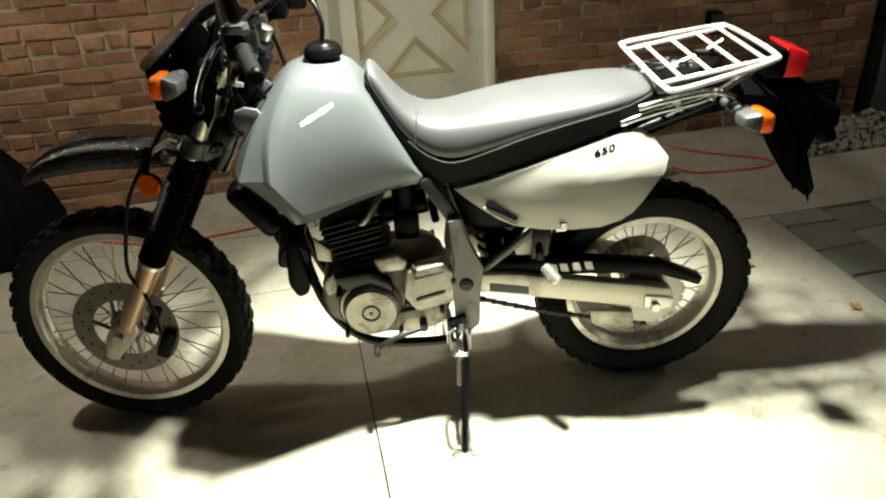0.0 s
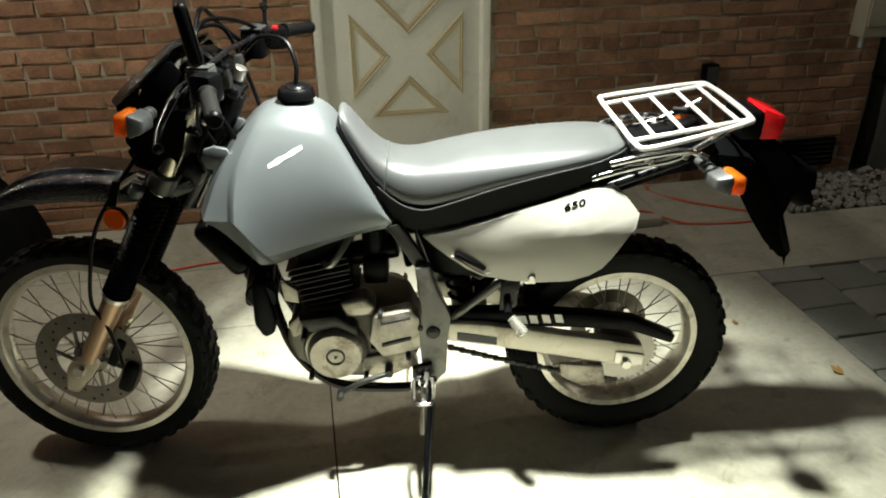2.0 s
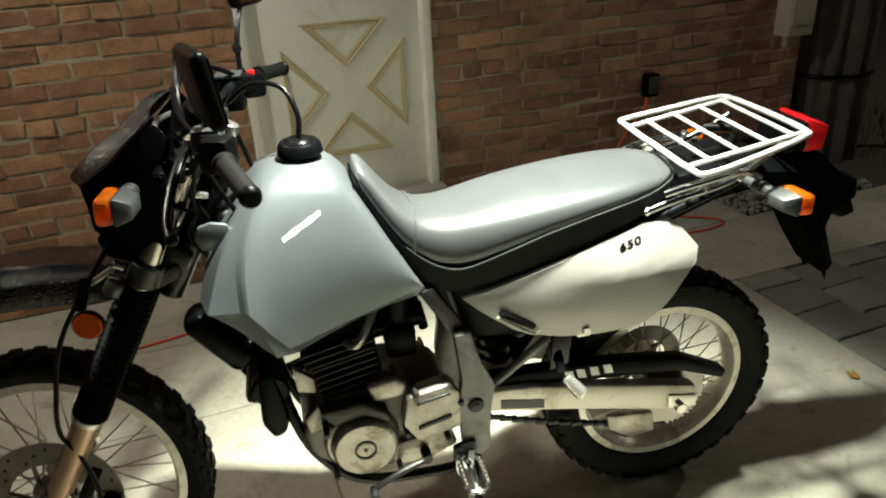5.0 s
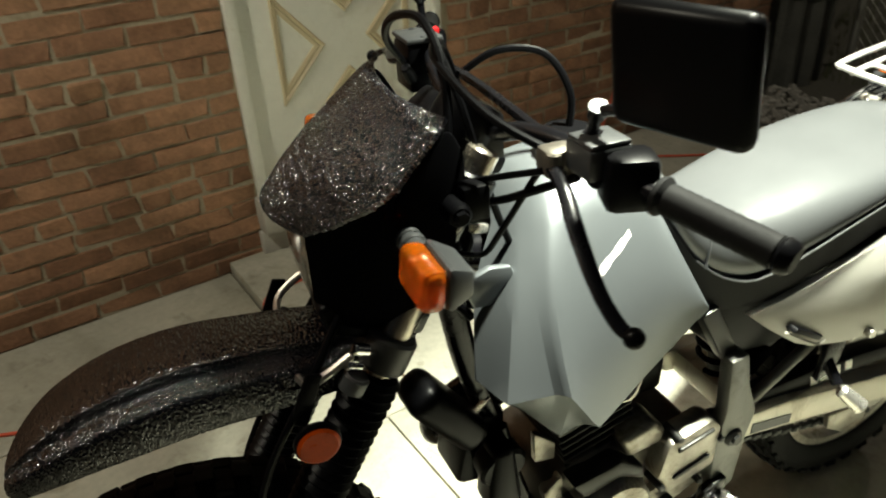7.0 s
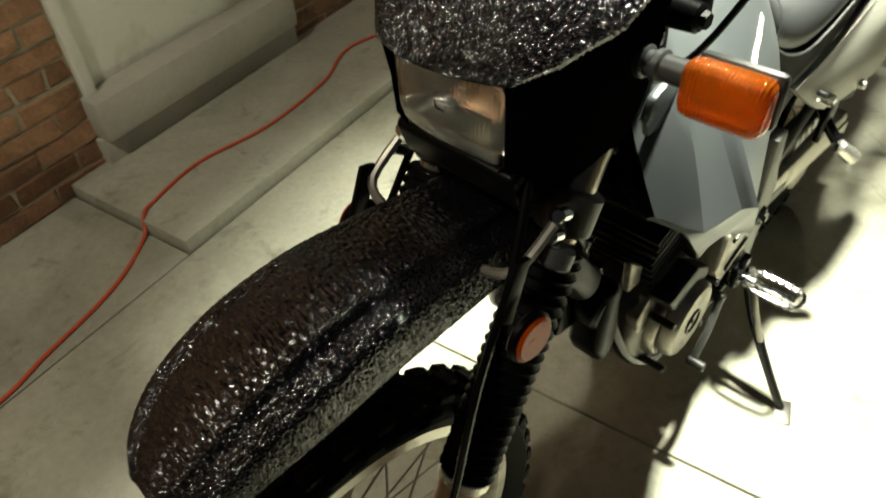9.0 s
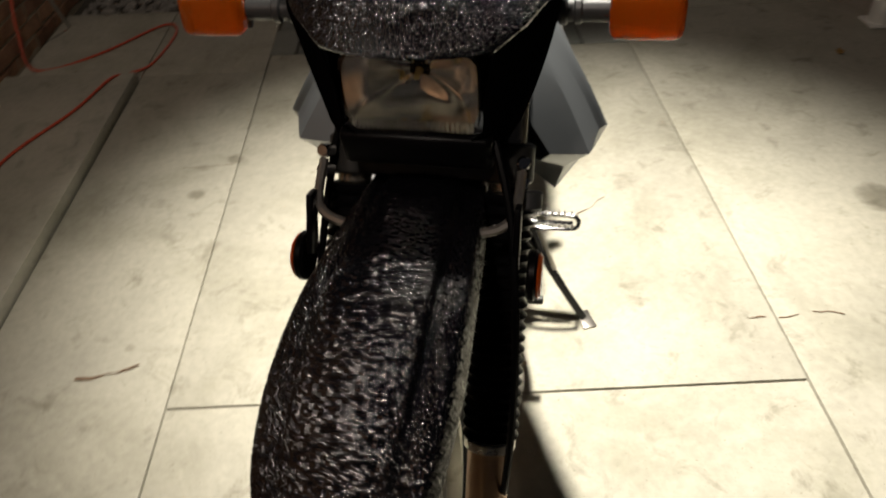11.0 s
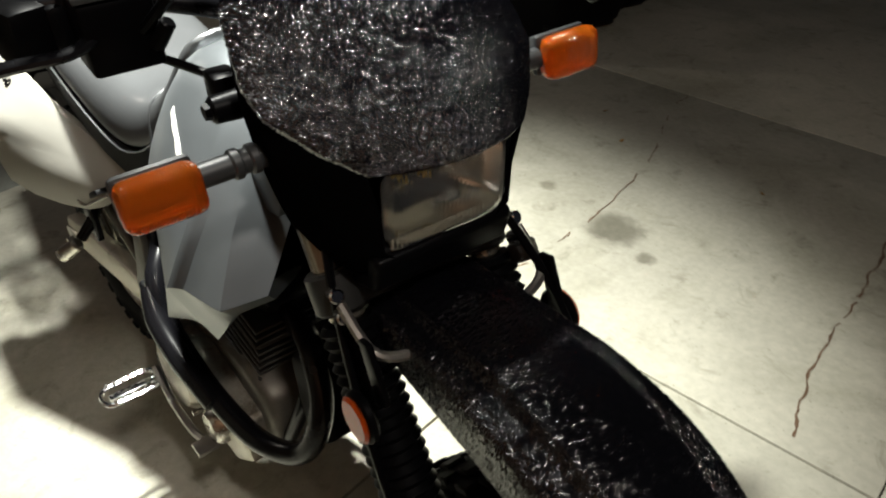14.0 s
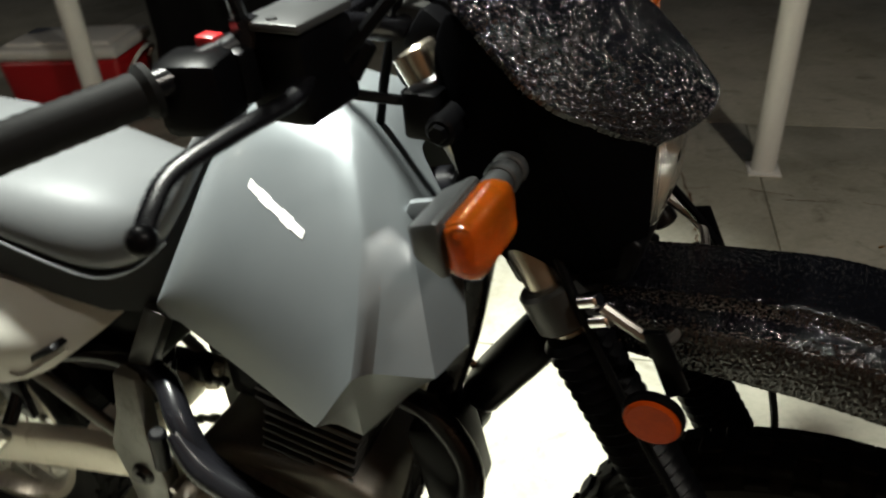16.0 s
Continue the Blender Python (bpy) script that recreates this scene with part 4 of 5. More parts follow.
part("tail_fender", prism([(-0.26, 0.955), (-0.36, 0.935), (-0.42, 0.875), (-0.475, 0.855), (-0.48, 0.80), (-0.425, 0.785), (-0.405, 0.71), (-0.455, 0.605), (-0.425, 0.595), (-0.365, 0.68), (-0.29, 0.80)], -0.055, 0.055, 0.012, 3), MATTE, bike, "drooping black tail piece")
tail = part("tail_light", bm_join([block((-0.272, 0, 0.985), (0.06, 0.12, 0.075), 0.012)]), BLACK, bike, "red tail light")
part("lens", bm_join([prism([(-0.295, 1.03), (-0.36, 1.005), (-0.352, 0.945), (-0.295, 0.945)], -0.055, 0.055, 0.008)]), RED, tail, "red tail light lens")


def signal(at, out, face, size, parent_name, xf, grey=BLACK):
    """A turn signal: stalk from the body, housing, amber lens on the face side."""
    at, out, face = Vector(at), Vector(out), Vector(face).normalized()
    end = at + out
    side = out.normalized()
    up = side.cross(face).normalized()
    m = Matrix((side, up, face)).transposed().to_4x4()
    st = bm_join([cyl(at, end, 0.0125, 0.0125, 18, 0.002), cyl(at + out * 0.3, at + out * 0.42, 0.0155, 0.0155, 18, 0.002), cyl(at + out * 0.5, at + out * 0.62, 0.0155, 0.0155, 18, 0.002)])
    sg = part(parent_name, st, GREYPLASTIC, bike, "turn signal on a stubby rubber stalk", xf)
    w, h, d = size
    c = end + side * w * 0.46
    hs = block((0, 0, -d * 0.28), (w * 0.97, h * 0.95, d * 0.6), 0.006)
    for v in hs.verts:
        k = 1 + 0.5 * min(0.0, v.co.z + 0.004) / (d * 0.55)
        v.co.x, v.co.y = v.co.x * (0.5 + 0.5 * k), v.co.y * k
    hs.transform(Matrix.Translation(c) @ m)
    part("housing", hs, GREYPLASTIC, sg, "dark grey housing", xf)
    part("lens", block(c + face * d * 0.28, (w * 0.98, h * 0.97, d * 0.55), 0.012, m, 3), ORANGE, sg, "ribbed amber lens", xf)
    part("reflector", block(c + face * d * 0.03, (w * 0.8, h * 0.8, 0.003), 0.0, m), SOCKET, sg, "", xf)


for s in (1, -1):
    signal((1.158, 0.125 * s, 1.077 if s > 0 else 1.070), (0.0, 0.080 if s > 0 else -0.090, 0.002 * s), (1, 0, 0.10), (0.080, 0.053, 0.055), "front_signal", S)
    signal((-0.135, 0.085 * s, 0.910), (-0.015, 0.090 * s, -0.003), (-1, 0.12 * s, 0), (0.075, 0.052, 0.06), "rear_signal", None)

# rack
rk = part("rack", tube([(0.025, 0.175, 0.980), (0.050, 0.145, 0.982), (0.056, 0, 0.988), (0.060, -0.16, 0.994), (0.040, -0.19, 0.996), (-0.09, -0.195, 1.010), (-0.205, -0.19, 1.024), (-0.232, -0.16, 1.028), (-0.234, 0, 1.032), (-0.226, 0.135, 1.033), (-0.200, 0.165, 1.030), (-0.09, 0.174, 1.004)],
                      0.0068, 12, 5, True), RACKMAT, bike, "bright tubular luggage rack")
for y in (0.135, -0.155):
    part("rail", cyl((0.052, y, 0.985), (-0.230, y, 1.030), 0.006, 0.006, 12), RACKMAT, rk)
for x in (0.0, -0.07, -0.14, -0.20):
    z = 0.990 - 0.158 * (x - 0.02)
    part("bar", cyl((x, 0.135, z), (x, -0.155, z + 0.003), 0.0052, 0.0052, 12), RACKMAT, rk)
for s in (1, -1):
    part("rack_stay", tube([(0.14, 0.125 * s, 0.885), (0.05, 0.135 * s, 0.915), (-0.06, 0.13 * s, 0.935), (-0.15, 0.115 * s, 0.975), (-0.20, 0.11 * s, 1.005)], 0.009, 10, 5), CHROME, rk, "chrome rack stay")
    part("grab_rail", tube([(0.10, 0.132 * s, 0.925), (0.02, 0.14 * s, 0.945), (-0.08, 0.135 * s, 0.955), (-0.14, 0.12 * s, 0.93)], 0.009, 10, 5), CHROME, rk, "chrome side rail")
    for p, q, r in (((0.005, 0.11 * s, 0.93), (0.005, 0.15 * s, 0.93), 0.008), ((-0.08, 0.09 * s, 0.94), (-0.08, 0.145 * s, 0.94), 0.007), ((0.13, 0.115 * s, 0.885), (0.13, 0.128 * s, 0.885), 0.010)):
        part("stay_bolt", cyl(p, q, r, r * 0.9, 14, 0.002), ALLOY, rk)
part("tail_tray", block((-0.06, 0, 0.93), (0.24, 0.16, 0.05), 0.012, pose(0, 0, 0, 0, 9, 0)), BLACK, bike)
part("tool_wiring", tube([(-0.02, 0.03, 0.965), (-0.07, 0.06, 0.985), (-0.12, 0.02, 0.98), (-0.17, -0.04, 0.99), (-0.12, -0.09, 0.985)], 0.009, 8, 6), BLACK, bike)

# frame
for s in (1, -1):
    spar = part("frame_spar", prism([(0.655, 0.765), (0.62, 0.775), (0.55, 0.655), (0.582, 0.64)], 0.088 * s, 0.118 * s, 0.005), CASEDARK, bike, "grey painted frame spar")
    part("frame_plate", prism([(0.585, 0.655), (0.545, 0.66), (0.525, 0.58), (0.49, 0.50), (0.50, 0.44), (0.506, 0.315), (0.535, 0.290), (0.572, 0.315), (0.58, 0.45), (0.57, 0.53)], 0.108 * s, 0.140 * s, 0.006), SPAR, spar, "grey cast frame plate")
    part("pivot_bolt", bm_join([cyl((0.54, 0.135 * s, 0.455), (0.54, 0.148 * s, 0.455), 0.021, 0.019, 24, 0.003), cyl((0.54, 0.148 * s, 0.455), (0.54, 0.154 * s, 0.455), 0.011, 0.011, 6)]), CASEDARK, spar)
    part("subframe", tube([(0.60, 0.09 * s, 0.80), (0.40, 0.105 * s, 0.77), (0.15, 0.11 * s, 0.84), (-0.10, 0.10 * s, 0.92)], 0.012, 10, 4), PAINTED, bike)
    part("subframe_strut", cyl((0.49, 0.105 * s, 0.475), (0.30, 0.125 * s, 0.645), 0.011, 0.011, 12), SPAR, bike)
    part("cradle_tube", tube([(0.985, 0.03 * s, 0.60), (0.965, 0.06 * s, 0.48), (0.92, 0.085 * s, 0.36), (0.83, 0.10 * s, 0.27), (0.70, 0.105 * s, 0.248), (0.56, 0.115 * s, 0.262), (0.53, 0.12 * s, 0.33)], 0.0135, 12, 6), PAINTED, bike)
    part("peg_bracket", prism([(0.545, 0.36), (0.60, 0.345), (0.60, 0.30), (0.56, 0.285)], 0.135 * s, 0.155 * s, 0.004), PAINTED, bike)
    peg = part("footpeg", bm_join([cyl((0.572, 0.14 * s, 0.315), (0.572, 0.18 * s, 0.315), 0.013, 0.013, 14), tube([(0.548, 0.172 * s, 0.322), (0.546, 0.255 * s, 0.322), (0.558, 0.275 * s, 0.322), (0.585, 0.275 * s, 0.322), (0.597, 0.255 * s, 0.322), (0.595, 0.172 * s, 0.322)], 0.0055, 8, 4, True),
                                  block((0.572, 0.22 * s, 0.315), (0.016, 0.09, 0.012), 0.002)]), CHROME, bike, "serrated steel footpeg")
    for k in range(6):
        for x in (0.547, 0.597):
            part("tooth", block((x, (0.185 + k * 0.015) * s, 0.329), (0.006, 0.006, 0.012), 0.001, None, 1), STEEL, peg)
    pp = part("passenger_peg", bm_join([cyl((0.338, 0.19 * s, 0.528), (0.306, 0.222 * s, 0.492), 0.014, 0.017, 18, 0.005)]), ALLOY, bike, "bright folded passenger footpeg")
    part("peg_hanger", bm_join([tube([(0.33, 0.12 * s, 0.62), (0.345, 0.15 * s, 0.58), (0.345, 0.185 * s, 0.54)], 0.011, 10, 4), prism([(0.36, 0.63), (0.31, 0.63), (0.32, 0.54), (0.365, 0.53)], 0.145 * s, 0.160 * s, 0.004)]), PAINTED, bike)
part("down_tube", tube([(1.06, 0, 0.90), (1.03, 0, 0.74), (0.985, 0, 0.60)], 0.022, 14, 4), PAINTED, bike)
part("steering_head", cyl(PIVOT + AXIS * 0.52, PIVOT + AXIS * 0.86, 0.03, 0.03, 24, 0.004), PAINTED, bike)
part("backbone", tube([(1.05, 0, 0.95), (0.85, 0, 0.90), (0.65, 0, 0.80)], 0.03, 14, 4), PAINTED, bike)

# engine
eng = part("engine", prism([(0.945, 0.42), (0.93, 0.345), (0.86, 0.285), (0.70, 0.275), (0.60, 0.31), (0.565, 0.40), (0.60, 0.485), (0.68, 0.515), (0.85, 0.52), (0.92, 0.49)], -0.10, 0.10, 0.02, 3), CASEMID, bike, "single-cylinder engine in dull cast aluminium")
part("alternator_cover", bm_join([cyl((0.81, 0.095, 0.392), (0.81, 0.120, 0.392), 0.090, 0.088, 48, 0.006), cyl((0.807, 0.118, 0.392), (0.807, 0.150, 0.392), 0.079, 0.075, 48, 0.006)]), CASE, eng, "round alternator cover")
part("cover_boss", bm_join([lathe([(0.021, 0.0), (0.026, 0.0), (0.026, 0.003), (0.021, 0.003)], 0.807, 0.392, 0.150, 32), cyl((0.807, 0.148, 0.392), (0.807, 0.1525, 0.392), 0.005, 0.005, 12)]), CASEDARK, eng)
part("upper_cover", prism([(0.90, 0.505), (0.80, 0.515), (0.745, 0.475), (0.74, 0.44), (0.80, 0.475), (0.87, 0.46)], 0.09, 0.135, 0.008), CASEDARK, eng)
part("starter_cover", prism([(0.79, 0.545), (0.72, 0.56), (0.69, 0.53), (0.70, 0.50), (0.775, 0.495)], 0.05, 0.12, 0.012, 3), CASE, eng)
part("sprocket_cover", prism([(0.70, 0.51), (0.60, 0.53), (0.575, 0.50), (0.575, 0.40), (0.68, 0.375), (0.715, 0.43)], 0.09, 0.142, 0.010), CASE, eng)
part("cover_rib", prism([(0.68, 0.495), (0.60, 0.51), (0.60, 0.503), (0.68, 0.487)], 0.142, 0.147, 0.001), CASEDARK, eng)
part("cover_rib", prism([(0.68, 0.425), (0.60, 0.445), (0.60, 0.436), (0.68, 0.416)], 0.142, 0.147, 0.001), CASEDARK, eng)
part("lower_case", prism([(0.74, 0.36), (0.60, 0.385), (0.58, 0.33), (0.66, 0.295), (0.74, 0.30)], 0.085, 0.118, 0.008), CASE, eng)
for x, z in ((0.705, 0.405), (0.575, 0.47), (0.68, 0.52), (0.89, 0.45), (0.73, 0.31), (0.88, 0.32), (0.61, 0.375)):
    part("case_bolt", cyl((x, 0.10, z), (x, 0.148, z), 0.0075, 0.007, 10, 0.002), CASEDARK, eng)
lean = pose(0.83, 0, 0.60, 0, 12, 0)
for k in range(9):
    b = block((0, 0, -0.085 + k * 0.0175), (0.165 if k > 5 else 0.15, 0.20 if k > 5 else 0.18, 0.0055), 0.002, None, 1)
    b.transform(lean)
    part("cooling_fin", b, CASEDARK, eng)
b = block((0, 0, -0.01), (0.118, 0.14, 0.20), 0.02)
b.transform(lean)
part("cylinder", b, CASEDARK, eng, "dark finned cylinder")
b = block((0, 0, 0.105), (0.15, 0.15, 0.055), 0.018)
b.transform(lean)
part("head_cover", b, BLACK, eng)
part("plug_cap", tube([(0.82, 0.10, 0.66), (0.80, 0.125, 0.665), (0.77, 0.11, 0.70), (0.74, 0.06, 0.73)], 0.009, 8, 5), STEEL, eng)
part("carburettor", bm_join([cyl((0.76, 0.0, 0.63), (0.63, 0.0, 0.655), 0.032, 0.036, 24, 0.006), block((0.69, 0.01, 0.60), (0.07, 0.09, 0.08), 0.012), cyl((0.69, 0.0, 0.64), (0.69, 0.0, 0.72), 0.035, 0.035, 24, 0.006)]), BLACK, eng)
part("front_mount", bm_join([prism([(0.945, 0.60), (0.90, 0.56), (0.90, 0.52), (0.94, 0.53)], 0.06, 0.075, 0.003), prism([(0.935, 0.47), (0.90, 0.50), (0.88, 0.44), (0.925, 0.42)], 0.075, 0.10, 0.006)]), CASE, eng)
# clutch side
part("clutch_cover", bm_join([cyl((0.67, -0.095, 0.40), (0.67, -0.165, 0.40), 0.088, 0.080, 44, 0.012), prism([(0.90, 0.44), (0.72, 0.49), (0.60, 0.46), (0.62, 0.33), (0.85, 0.30), (0.92, 0.36)], -0.14, -0.09, 0.012)]), CASE, eng, "clutch cover")
part("oil_filter_cover", bm_join([cyl((0.80, -0.13, 0.36), (0.80, -0.162, 0.36), 0.038, 0.034, 28, 0.006)]), ALLOY, eng)
for a in range(6):
    part("case_bolt", cyl((0.67 + 0.085 * math.cos(a + 0.3), -0.12, 0.40 + 0.085 * math.sin(a + 0.3)), (0.67 + 0.085 * math.cos(a + 0.3), -0.160, 0.40 + 0.085 * math.sin(a + 0.3)), 0.007, 0.006, 8), STEEL, eng)
ex = part("exhaust_pipe", tube([(0.90, -0.03, 0.64), (0.995, -0.05, 0.640), (1.060, -0.075, 0.575), (1.045, -0.105, 0.485), (0.96, -0.135, 0.452), (0.86, -0.155, 0.480), (0.76, -0.160, 0.515), (0.695, -0.160, 0.555), (0.660, -0.150, 0.612), (0.61, -0.115, 0.645), (0.50, -0.10, 0.655), (0.34, -0.13, 0.64)], 0.019, 14, 6), PAINTED, bike, "bent black exhaust header")
part("heat_shield", tube([(0.865, -0.164, 0.482), (0.77, -0.172, 0.517), (0.70, -0.174, 0.556), (0.662, -0.168, 0.605)], [0.018, 0.0215, 0.0215, 0.012], 14, 6), PAINTED, ex, "glossy black heat shield")
part("silencer", tube([(0.34, -0.13, 0.63), (0.29, -0.14, 0.65), (0.16, -0.15, 0.685), (0.06, -0.15, 0.712), (0.035, -0.15, 0.718)], [0.022, 0.05, 0.056, 0.054, 0.03], 24, 5), CASEDARK, ex, "dark exhaust silencer")
part("brake_pedal", bm_join([tube([(0.56, -0.165, 0.33), (0.66, -0.175, 0.325), (0.74, -0.175, 0.315), (0.78, -0.17, 0.32)], 0.008, 8, 5), block((0.80, -0.175, 0.325), (0.035, 0.04, 0.008), 0.002)]), STEEL, bike)
part("brake_cylinder", bm_join([cyl((0.60, -0.150, 0.50), (0.615, -0.155, 0.58), 0.013, 0.013, 14, 0.004)]), BLACK, bike)
part("shift_lever", bm_join([tube([(0.665, 0.15, 0.33), (0.74, 0.165, 0.315), (0.80, 0.17, 0.285)], 0.0075, 8, 4), cyl((0.80, 0.16, 0.283), (0.80, 0.195, 0.283), 0.010, 0.010, 12, 0.002), cyl((0.665, 0.11, 0.33), (0.665, 0.158, 0.33), 0.012, 0.012, 12, 0.002)]), CASEDARK, bike)
part("shock", bm_join([cyl((0.44, 0.0, 0.46), (0.50, 0.0, 0.80), 0.026, 0.026, 18, 0.004)]), CASEDARK, bike)
part("shock_spring", tube([(0.445 + 0.053 * t + 0.043 * math.cos(t * 2 * math.pi * 8), 0.043 * math.sin(t * 2 * math.pi * 8), 0.49 + 0.27 * t) for t in np.linspace(0, 1, 120)], 0.0065, 8, 1), BLACK, bike)
part("mud_flap", bm_join([prism([(0.48, 0.70), (0.45, 0.60), (0.41, 0.575), (0.37, 0.60), (0.34, 0.66), (0.38, 0.72)], 0.07, 0.078, 0.004)]), GREYPLASTIC, bike)

# side stand
stand = part("side_stand", tube([(0.545, 0.155, 0.315), (0.555, 0.20, 0.21), (0.57, 0.275, 0.09), (0.578, 0.325, 0.016)], [0.012, 0.011, 0.010, 0.010], 12, 5), PAINTED, bike, "black side stand, swung out")
part("stand_foot", block((0.583, 0.333, 0.0115), (0.062, 0.036, 0.008), 0.003, pose(0, 0, 0, 1, 0, 20)), STEEL, stand)
part("stand_spring", tube([(0.56, 0.165, 0.34), (0.575, 0.20, 0.26), (0.58, 0.235, 0.18)], 0.006, 8, 4), STEEL, stand)

# fork and front brake
for s in (1, -1):
    y = 0.098 * s
    fk = part("fork_leg", cyl(fork(0.86, y), fork(1.145, y), 0.0215, 0.0215, 24, 0.003), STANCHION, bike, "telescopic fork leg with a black gaiter", S)
    rings = []
    for i, t in enumerate(np.linspace(0, 1, 45)):
        z = 0.575 + 0.285 * t
        r = 0.0335 + (0.004 if i % 2 else -0.0025)
        c = Vector(fork(z, y))
        e1, e2 = Vector((0, 1, 0)), AXIS.cross(Vector((0, 1, 0)))
        rings.append([c + r * (math.cos(a) * e1 + math.sin(a) * e2) for a in np.linspace(0, 2 * math.pi, 24, endpoint=False)])
    part("gaiter", loft(rings), BLACK, fk, "black ribbed rubber gaiter", S, 20)
    part("gaiter_clip", cyl(fork(0.565, y), fork(0.578, y), 0.0345, 0.0345, 24, 0.002), ALLOY, fk, "", S)
    part("slider", cyl(fork(0.37, y), fork(0.572, y), 0.0265, 0.029, 24, 0.003), BRONZE, fk, "bronze coloured fork slider", S)
    part("fork_foot", bm_join([prism([(1.445, 0.405), (1.505, 0.40), (1.545, 0.345), (1.56, 0.275), (1.525, 0.265), (1.475, 0.32), (1.44, 0.37)], y - 0.02, y + 0.02, 0.010)]), STANCHION, fk, "", S)
    part("reflector_mount", prism([(1.275, 0.90), (1.295, 0.905), (1.325, 0.84), (1.305, 0.825)], 0.118 * s, 0.126 * s, 0.002), BLACK, fk, "", S)
    rf = part("side_reflector", bm_join([cyl((1.297, 0.135 * s, 0.812), (1.297, 0.147 * s, 0.812), 0.031, 0.031, 32, 0.003)]), BLACK, fk, "round amber side reflector", S)
    part("lens", cyl((1.297, 0.147 * s, 0.812), (1.297, 0.152 * s, 0.812), 0.028, 0.026, 32, 0.002), DEEPAMBER, rf, "amber reflector", S)
for z, name, d in ((0.892, "lower_clamp", 0.045), (1.105, "upper_clamp", 0.03)):
    c = Vector(fork(z))
    b = bm_join([block((0, 0, 0), (0.06, 0.20, d), 0.010, pose(0, 0, 0, 0, -29.7, 0)), block((-0.045, 0, 0.0), (0.07, 0.09, d), 0.010, pose(0, 0, 0, 0, -29.7, 0)),
                 cyl(Vector((0, 0.098, 0)) - AXIS * d * 0.55, Vector((0, 0.098, 0)) + AXIS * d * 0.55, 0.033, 0.033, 24, 0.004), cyl(Vector((0, -0.098, 0)) - AXIS * d * 0.55, Vector((0, -0.098, 0)) + AXIS * d * 0.55, 0.033, 0.033, 24, 0.004)])
    bmesh.ops.translate(b, vec=c, verts=b.verts)
    cl = part(name, b, PAINTED if z > 1 else CASEDARK, bike, "", S)
    for s in (1, -1):
        for h in (-0.012, 0.012):
            p = c + Vector((0.035, 0.118 * s, 0.012)) + AXIS * h
            part("clamp_bolt", cyl(p, p + Vector((0.020, 0.004 * s, 0.011)), 0.0085, 0.0085, 12, 0.002), CHROME, cl, "", S)
part("fork_bridge_bolts", bm_join([cyl((1.275, y, 0.885), (1.275, y, 0.862), 0.009, 0.009, 12, 0.002) for y in (-0.04, 0.04)]), ALLOY, bike, "", S)
part("fender_bracket", bm_join([tube([(1.235, s * 0.12, 0.915), (1.285, s * 0.115, 0.885), (1.30, s * 0.08, 0.872), (1.30, s * 0.02, 0.872)], 0.006, 8, 4) for s in (1, -1)]), STEEL, bike, "bent steel fender bracket", S)
cal = part("caliper", bm_join([block((1.395, 0.066, 0.295), (0.042, 0.045, 0.095), 0.012, pose(0, 0, 0, 0, -25, 0)), block((1.42, 0.055, 0.37), (0.03, 0.03, 0.10), 0.008, pose(0, 0, 0, 0, -30, 0))]), BLACK, bike, "black front brake caliper", S)
part("brake_hose", tube([(1.40, 0.085, 0.34), (1.385, 0.115, 0.42), (1.40, 0.12, 0.50), (1.42, 0.125, 0.56), (1.40, 0.13, 0.66), (1.36, 0.128, 0.78), (1.28, 0.11, 0.90), (1.19, 0.06, 1.02)], 0.0052, 8, 6), BLACK, bike, "black brake hose", S)
part("hose_guide", bm_join([cyl((1.245, 0.128, 0.868), (1.232, 0.128, 0.888), 0.018, 0.018, 18, 0.003)]), GREYPLASTIC, bike, "", S)
part("speedometer_cable", tube([(1.50, -0.09, 0.36), (1.44, -0.13, 0.44), (1.38, -0.135, 0.60), (1.27, -0.13, 0.80), (1.17, -0.10, 0.98), (1.10, -0.04, 1.12)], 0.005, 8, 6), BLACK, bike, "", S)
part("oil_cooler", block((1.088, 0.03, 0.685), (0.175, 0.085, 0.06), 0.024, pose(0, 0, 0, 0, -54, 0), 3), BLACK, bike, "rounded black oil cooler shroud")
for k in range(4):
    part("cooler_fin", block((1.052 - 0.010 * k, 0.032, 0.652 + 0.004 * k), (0.003, 0.006, 0.045), 0.001, pose(0, 0, 0, 0, -47, 0), 1), ALLOY, bike)
part("horn", bm_join([cyl((1.0, 0.03, 0.55), (1.0, 0.075, 0.545), 0.040, 0.044, 28, 0.006), cyl((1.0, 0.075, 0.545), (1.0, 0.082, 0.544), 0.015, 0.012, 18)]), BLACK, bike, "black horn")
part("rectifier", block((1.015, -0.025, 0.55), (0.07, 0.10, 0.15), 0.015, pose(0, 0, 0, 0, -12, 0)), BLACK, bike)
part("skid_guard", prism([(1.022, 0.60), (0.985, 0.60), (0.966, 0.47), (0.978, 0.425), (1.008, 0.415), (1.03, 0.46)], 0.02, 0.085, 0.014, 3), BLACK, bike)

